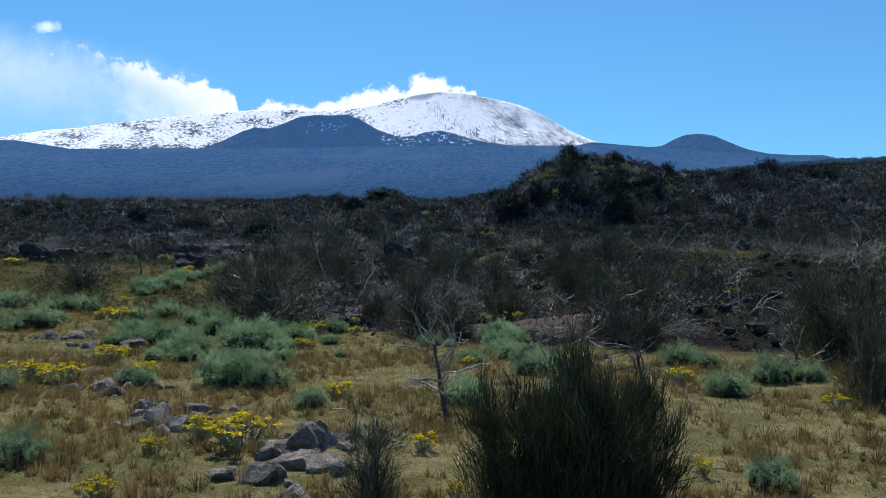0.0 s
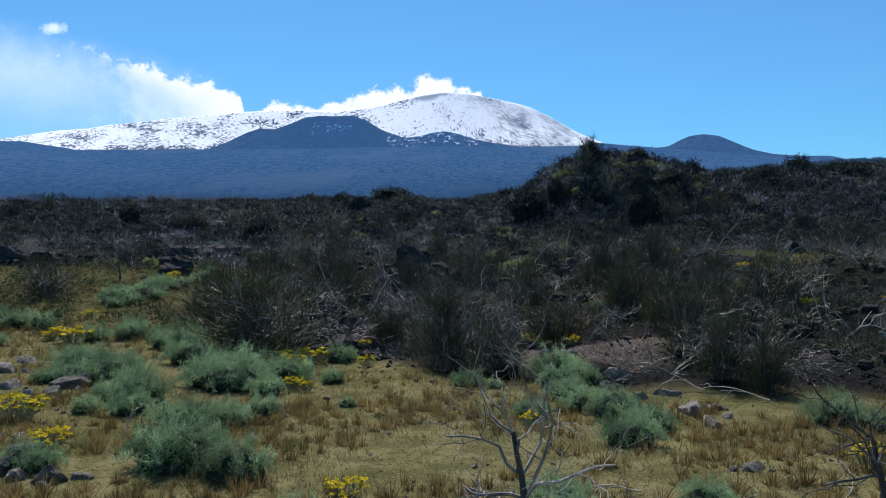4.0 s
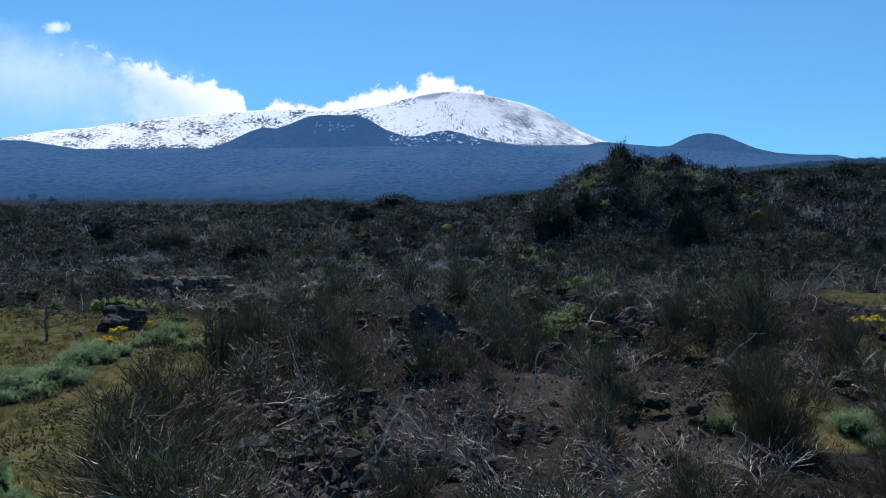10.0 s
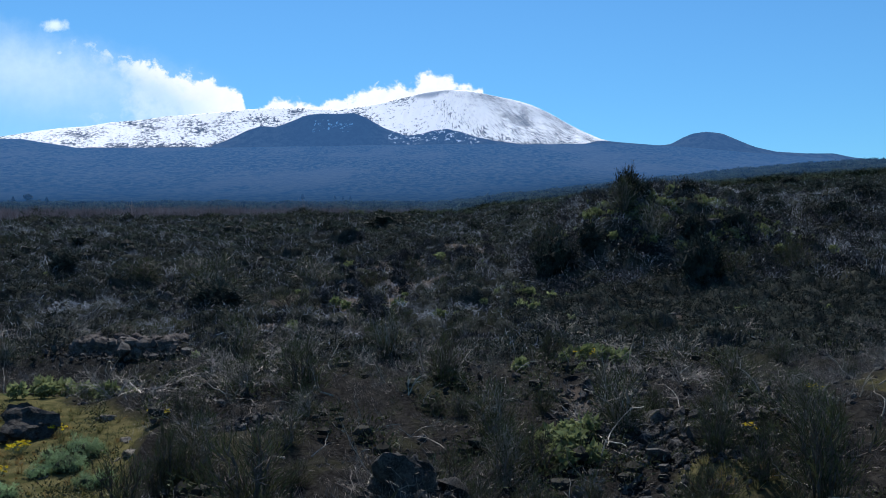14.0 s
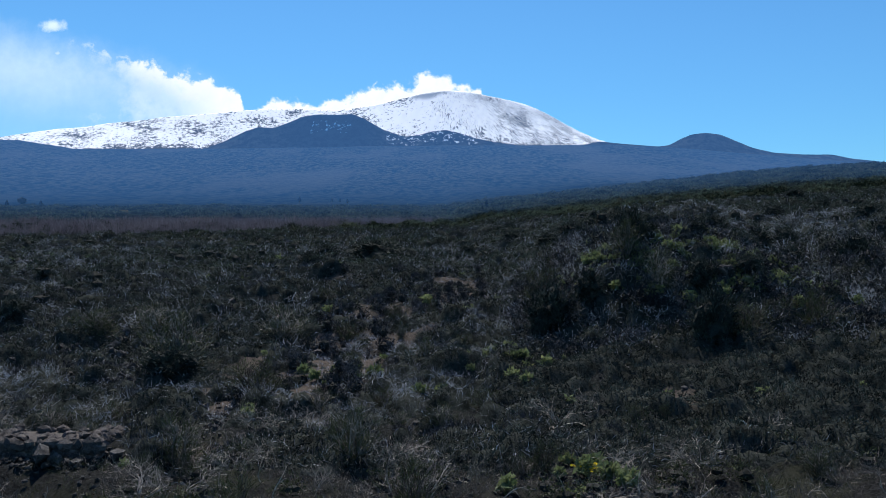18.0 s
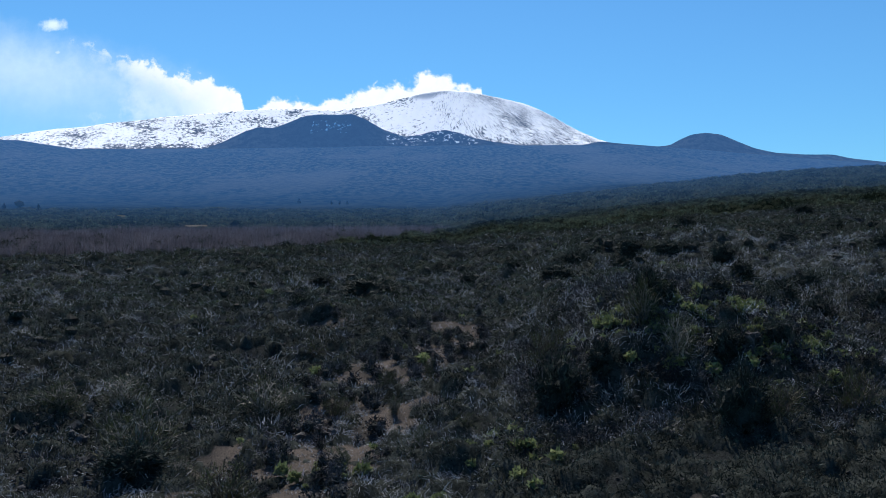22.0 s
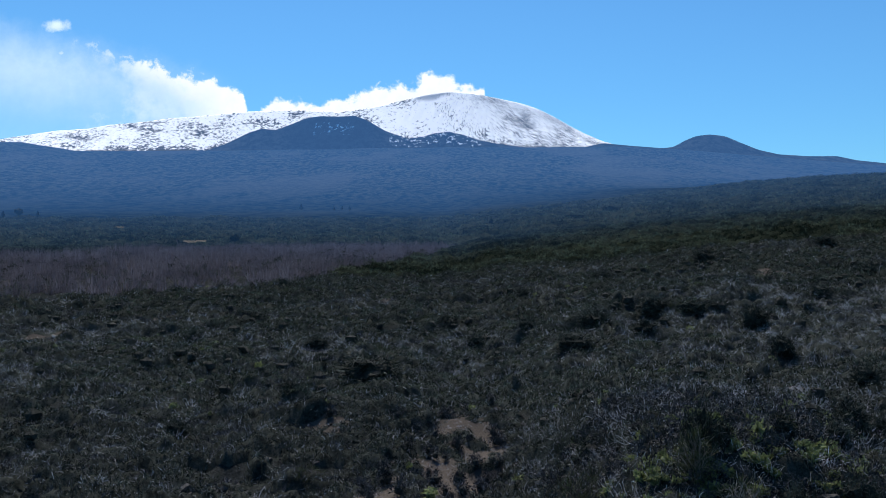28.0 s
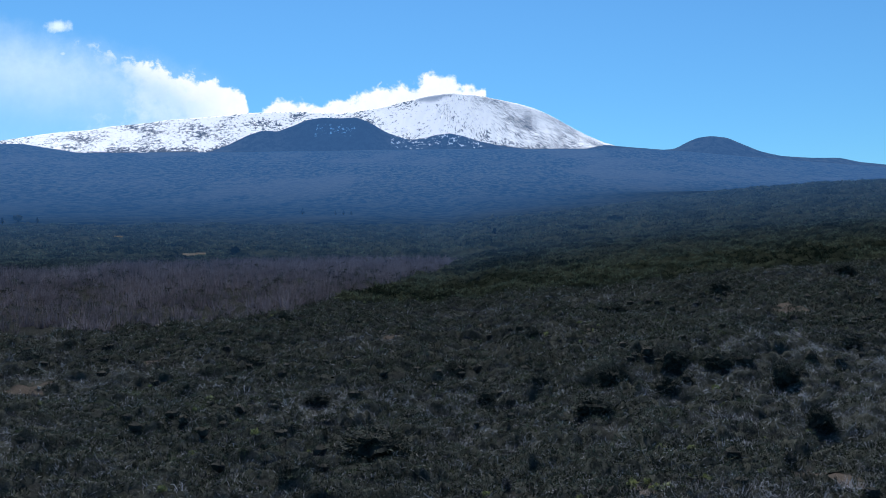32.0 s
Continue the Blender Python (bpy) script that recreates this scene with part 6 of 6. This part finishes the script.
tree = dead_tree(np.random.default_rng(23), 2.6, "bare_tree", "slender leafless young tree at the meadow edge", limbs=9, lean=(0.02, 0.0), depth=3, material=BARK)
tree.matrix_basis = place(-14.4, 38.8, 1.0, 1.0, 0.0, 0.03)
for k, (bx, by, bh) in enumerate(((-12.5, 24.3, 0.9), (2.05, 4.7, 0.75), (-0.2, 4.5, 0.6), (7.9, 8.6, 1.7), (9.2, 12.2, 1.9), (24.0, 41.0, 3.4))):
    tree = dead_tree(np.random.default_rng(30 + k), bh, "dead_sapling", "leafless dead sapling with forked grey stems", limbs=5, depth=2, material=(BARK, DEADWOOD)[k % 2])
    tree.matrix_basis = place(bx, by, 1.0, 1.0, 1.1 * k, 0.03)


def dead_branch(rng, name="dead_branch"):
    thing = new(name)
    g = Geo()
    pts, d = [np.array([0, 0, 0.03])], np.array([1, 0, 0.15])
    for i in range(6):
        d = unit(d + rng.normal(0, 0.28, 3))
        pts.append(pts[-1] + d * 0.15)
    tube(g, pts, np.linspace(0.013, 0.005, 7), 5)
    part("stem", g.mesh("dead_stem"), DEADWOOD, thing)
    for k in (2, 3, 5):
        f = Geo()
        e, q = unit(d + rng.normal(0, 0.7, 3) + [0, 0, 0.2]), [pts[k]]
        for i in range(4):
            e = unit(e + rng.normal(0, 0.3, 3))
            q.append(q[-1] + e * 0.09)
        tube(f, q, np.linspace(0.007, 0.003, 5), 4)
        part("fork", f.mesh("dead_fork"), DEADWOOD, thing)
    return tagged(thing, "bleached dead branch lying on the ground", "branch", "dead branches")


protos = [dead_branch(rng) for k in range(6)]
spots = [place(bx, by, s, s * 0.8, a) for bx, by, s, a in ((0.3, 5.0, 1.3, 2.8), (-0.4, 4.9, 1.1, 3.0), (0.5, 2.6, 0.9, 2.6), (4.3, 6.0, 0.8, 0.4), (2.4, 6.4, 0.9, 3.3), (5.0, 5.2, 1.2, 2.9), (3.4, 6.2, 1.0, 0.3), (4.0, 1.3, 0.8, 0.2), (1.2, 1.6, 0.7, 1.4), (4.9, 12.8, 1.4, 2.0), (5.7, 11.9, 1.3, 2.4), (-4.1, 9.4, 0.7, 0.9))]
x, y = in_view(rng, 620, 15, 52)
ok = meadow(x, y) < 0.2
for px, py in zip(x[ok][:230], y[ok][:230]):
    s = rng.uniform(0.8, 1.7)
    spots.append(place(px, py, s, s * rng.uniform(0.8, 2.2), rng.uniform(0, 6.28), -0.05, (rng.normal(0, 0.3), rng.normal(-0.35, 0.35))))
scatter(protos, spots)


# ---- ruined dry-stone platform ----
def stone_block(rng, k):
    return stone_mesh(rng, "wall_stone", 1, 0.75, 0.6, 5)


def stone_ruin(cx, cy, half, deep, z0, z1):
    thing = new("stone_ruin")
    blocks = [stone_block(rng, k) for k in range(6)]
    core = Geo()
    V = np.array([(sx * (half - 0.15), sy * (deep - 0.15), z) for z in (z0 - 0.4, z1 - 0.2) for sx, sy in ((-1, -1), (1, -1), (1, 1), (-1, 1))])
    V[4:, 0] *= 0.94
    core.add(V, quads=[(0, 1, 5, 4), (1, 2, 6, 5), (2, 3, 7, 6), (3, 0, 4, 7), (4, 5, 6, 7)])
    part("core", core.mesh("ruin_core"), STONE, thing)
    count = 0
    for row in range(5):
        z = z0 + 0.05 + row * (z1 - z0 - 0.2) / 4.2
        for face in range(3):
            a = -half
            while a < half:
                s = rng.uniform(0.3, 0.62)
                xx, yy = (a + s / 2, -deep) if face == 0 else ((-half, half)[face - 1], (a + s / 2) * deep / half)
                st = part("stone", blocks[count % 6], STONE, thing)
                st.matrix_basis = Matrix.Translation((xx * (1 - 0.02 * row), yy, z + rng.normal(0, 0.03))) @ turn_z(rng.uniform(-0.4, 0.4) + 3.14 * (count % 2)) @ Matrix.Diagonal((s * 1.5, s * 1.2, 0.42 + s * 0.3, 1))
                a += s
                count += 1
    for k in range(46):
        s = rng.uniform(0.3, 0.75)
        st = part("stone", blocks[k % 6], STONE, thing)
        st.matrix_basis = Matrix.Translation((rng.uniform(-half, half) * 0.92, rng.uniform(-deep, deep) * 0.9, z1 - 0.16 + rng.normal(0, 0.05))) @ turn_z(rng.uniform(0, 6.28)) @ Matrix.Diagonal((s * 1.4, s * 1.1, 0.3 + s * 0.3, 1))
    thing.matrix_basis = Matrix.Translation((cx, cy, 0))
    return tagged(thing, "low ruined dry-stone platform overgrown with scrub", "ruin")


rubble("lava_heap", -15.1 + rng.normal(0, 1.6, 260), 56.2 + rng.normal(0, 0.5, 260), rng.gamma(1.6, 0.1, 260) + 0.1, LAVA, "fallen dark stones below the ruined platform", "rubble", sink=0.0, seed=99)
stone_ruin(-15.1, 58.0, 2.4, 1.5, float(land(-15.1, 56.0)) - 0.1, 2.72)


# ---- far plain: field wall, farmhouses, trees ----
def field_wall(points, name="field_wall"):
    xs, ys, sz = [], [], []
    for (x0, y0), (x1, y1) in zip(points, points[1:]):
        n = int(math.hypot(x1 - x0, y1 - y0) / 0.45)
        t = np.arange(n) / n
        for lay in range(2):
            xs.append(x0 + (x1 - x0) * t + rng.normal(0, 0.12, n)); ys.append(y0 + (y1 - y0) * t + rng.normal(0, 0.12, n))
            sz.append(rng.uniform(0.6, 1.0, n) + 0.25 * lay)
    return rubble(name, np.concatenate(xs), np.concatenate(ys), np.concatenate(sz), STONE, "dark dry-stone wall along the grove", "stone wall", sink=0.1, seed=9)


field_wall(((-130, 193), (-77, 200), (-57, 212.5), (-35, 237)))


def box(w, d, h, z=0.0):
    V = np.array([(sx * w / 2, sy * d / 2, zz) for zz in (z, z + h) for sx, sy in ((-1, -1), (1, -1), (1, 1), (-1, 1))])
    g = Geo()
    g.add(V, quads=[(0, 1, 5, 4), (1, 2, 6, 5), (2, 3, 7, 6), (3, 0, 4, 7), (4, 5, 6, 7), (3, 2, 1, 0)])
    return g


def farmhouse(w, d, h):
    thing = new("farmhouse")
    part("walls", box(w, d, h + 0.5, -0.5).mesh("farm_walls"), PLASTER, thing)
    g = Geo()
    o = 0.35
    V = [(-w / 2 - o, -d / 2 - o, h - 0.1), (w / 2 + o, -d / 2 - o, h - 0.1), (w / 2 + o, 0, h + d * 0.28), (-w / 2 - o, 0, h + d * 0.28), (w / 2 + o, d / 2 + o, h - 0.1), (-w / 2 - o, d / 2 + o, h - 0.1)]
    V = V + [(a, b, c + 0.16) for a, b, c in V]
    g.add(V, quads=[(6, 7, 8, 9), (9, 8, 10, 11), (0, 1, 7, 6), (5, 11, 10, 4), (1, 2, 8, 7), (2, 4, 10, 8), (0, 6, 9, 3), (3, 9, 11, 5), (0, 3, 2, 1), (3, 5, 4, 2)])
    part("roof", g.mesh("farm_roof"), ROOF, thing)
    ob = part("door", box(1.0, 0.08, 2.0).mesh("farm_door"), BARK, thing)
    ob.location = (w * 0.1, -d / 2 - 0.03, 0)
    for sx in (-0.3, 0.35):
        ob = part("window", box(0.8, 0.06, 0.9, 1.1).mesh("farm_window"), BARK, thing)
        ob.location = (w * sx, -d / 2 - 0.02, 0)
    return tagged(thing, "small pale farmhouse with a tiled gable roof", "house", "farmhouses on the plain")


scatter([farmhouse(6.5, 4.5, 2.4)], [place(hx, hy, s, s, a) for hx, hy, s, a in ((-123, 478, 0.8, 0.3), (-119, 484, 0.7, 0.3), (-57, 486, 0.5, 0.2), (-215, 640, 0.8, 0.5))])


def conifer(rng):
    thing = new("pine_tree")
    t = Geo()
    tube(t, [(0, 0, -0.05), (0, 0, 0.5), (0.01, 0, 0.97)], [0.035, 0.022, 0.006], 6)
    part("trunk", t.mesh("pine_trunk"), BARK, thing)
    g = Geo()
    n = 420
    z = rng.uniform(0.14, 0.99, n) ** 0.9
    a = rng.uniform(0, 6.28, n)
    r = (0.27 * (1 - z) ** 0.7 + 0.02) * rng.uniform(0.2, 1.1, n)
    b = np.stack([np.cos(a) * r * 0.4, np.sin(a) * r * 0.4, z], 1)
    e = np.stack([np.cos(a) * r * 1.2, np.sin(a) * r * 1.2, z - 0.05 + rng.normal(0, 0.02, n)], 1)
    spikes(g, b, e, 0.08 * np.ones(n))
    part("crown", g.mesh("pine_crown"), CONIFER, thing)
    return tagged(thing, "dark evergreen pine standing on the plain", "tree", "pines on the plain")


def round_tree(rng):
    thing = new("oak_tree")
    t = Geo()
    branching(t, (0, 0, -0.05), (0, 0, 1), 0.5, 0.035, 2, rng, sides=5, spread=0.7)
    part("trunk", t.mesh("oak_trunk"), BARK, thing)
    g = Geo()
    n = 620
    c = unit(rng.normal(size=(n, 3))) * (rng.uniform(0.4, 1, n) ** 0.5)[:, None] * [0.46, 0.46, 0.36] * (1 + 0.25 * rng.normal(size=(n, 1)).clip(-1, 1)) + [0, 0, 0.62]
    spikes(g, c, c + unit(rng.normal(size=(n, 3)) + [0, 0, 0.3]) * 0.11, 0.10 * np.ones(n))
    part("crown", g.mesh("oak_crown"), CONIFER, thing)
    return tagged(thing, "dark round-crowned evergreen oak on the plain", "tree", "oaks on the plain")


pines = [place(30.6, 619, 7.6, 7.6), place(-200, 1314, 11, 11), place(-150, 1280, 9, 9), place(-140, 1290, 8, 8), place(-128, 1275, 8, 8)]
pines += [place(px, py, s, s, px) for px, py, s in ((-420, 905, 8), (-398, 930, 7), (118, 640, 5))]
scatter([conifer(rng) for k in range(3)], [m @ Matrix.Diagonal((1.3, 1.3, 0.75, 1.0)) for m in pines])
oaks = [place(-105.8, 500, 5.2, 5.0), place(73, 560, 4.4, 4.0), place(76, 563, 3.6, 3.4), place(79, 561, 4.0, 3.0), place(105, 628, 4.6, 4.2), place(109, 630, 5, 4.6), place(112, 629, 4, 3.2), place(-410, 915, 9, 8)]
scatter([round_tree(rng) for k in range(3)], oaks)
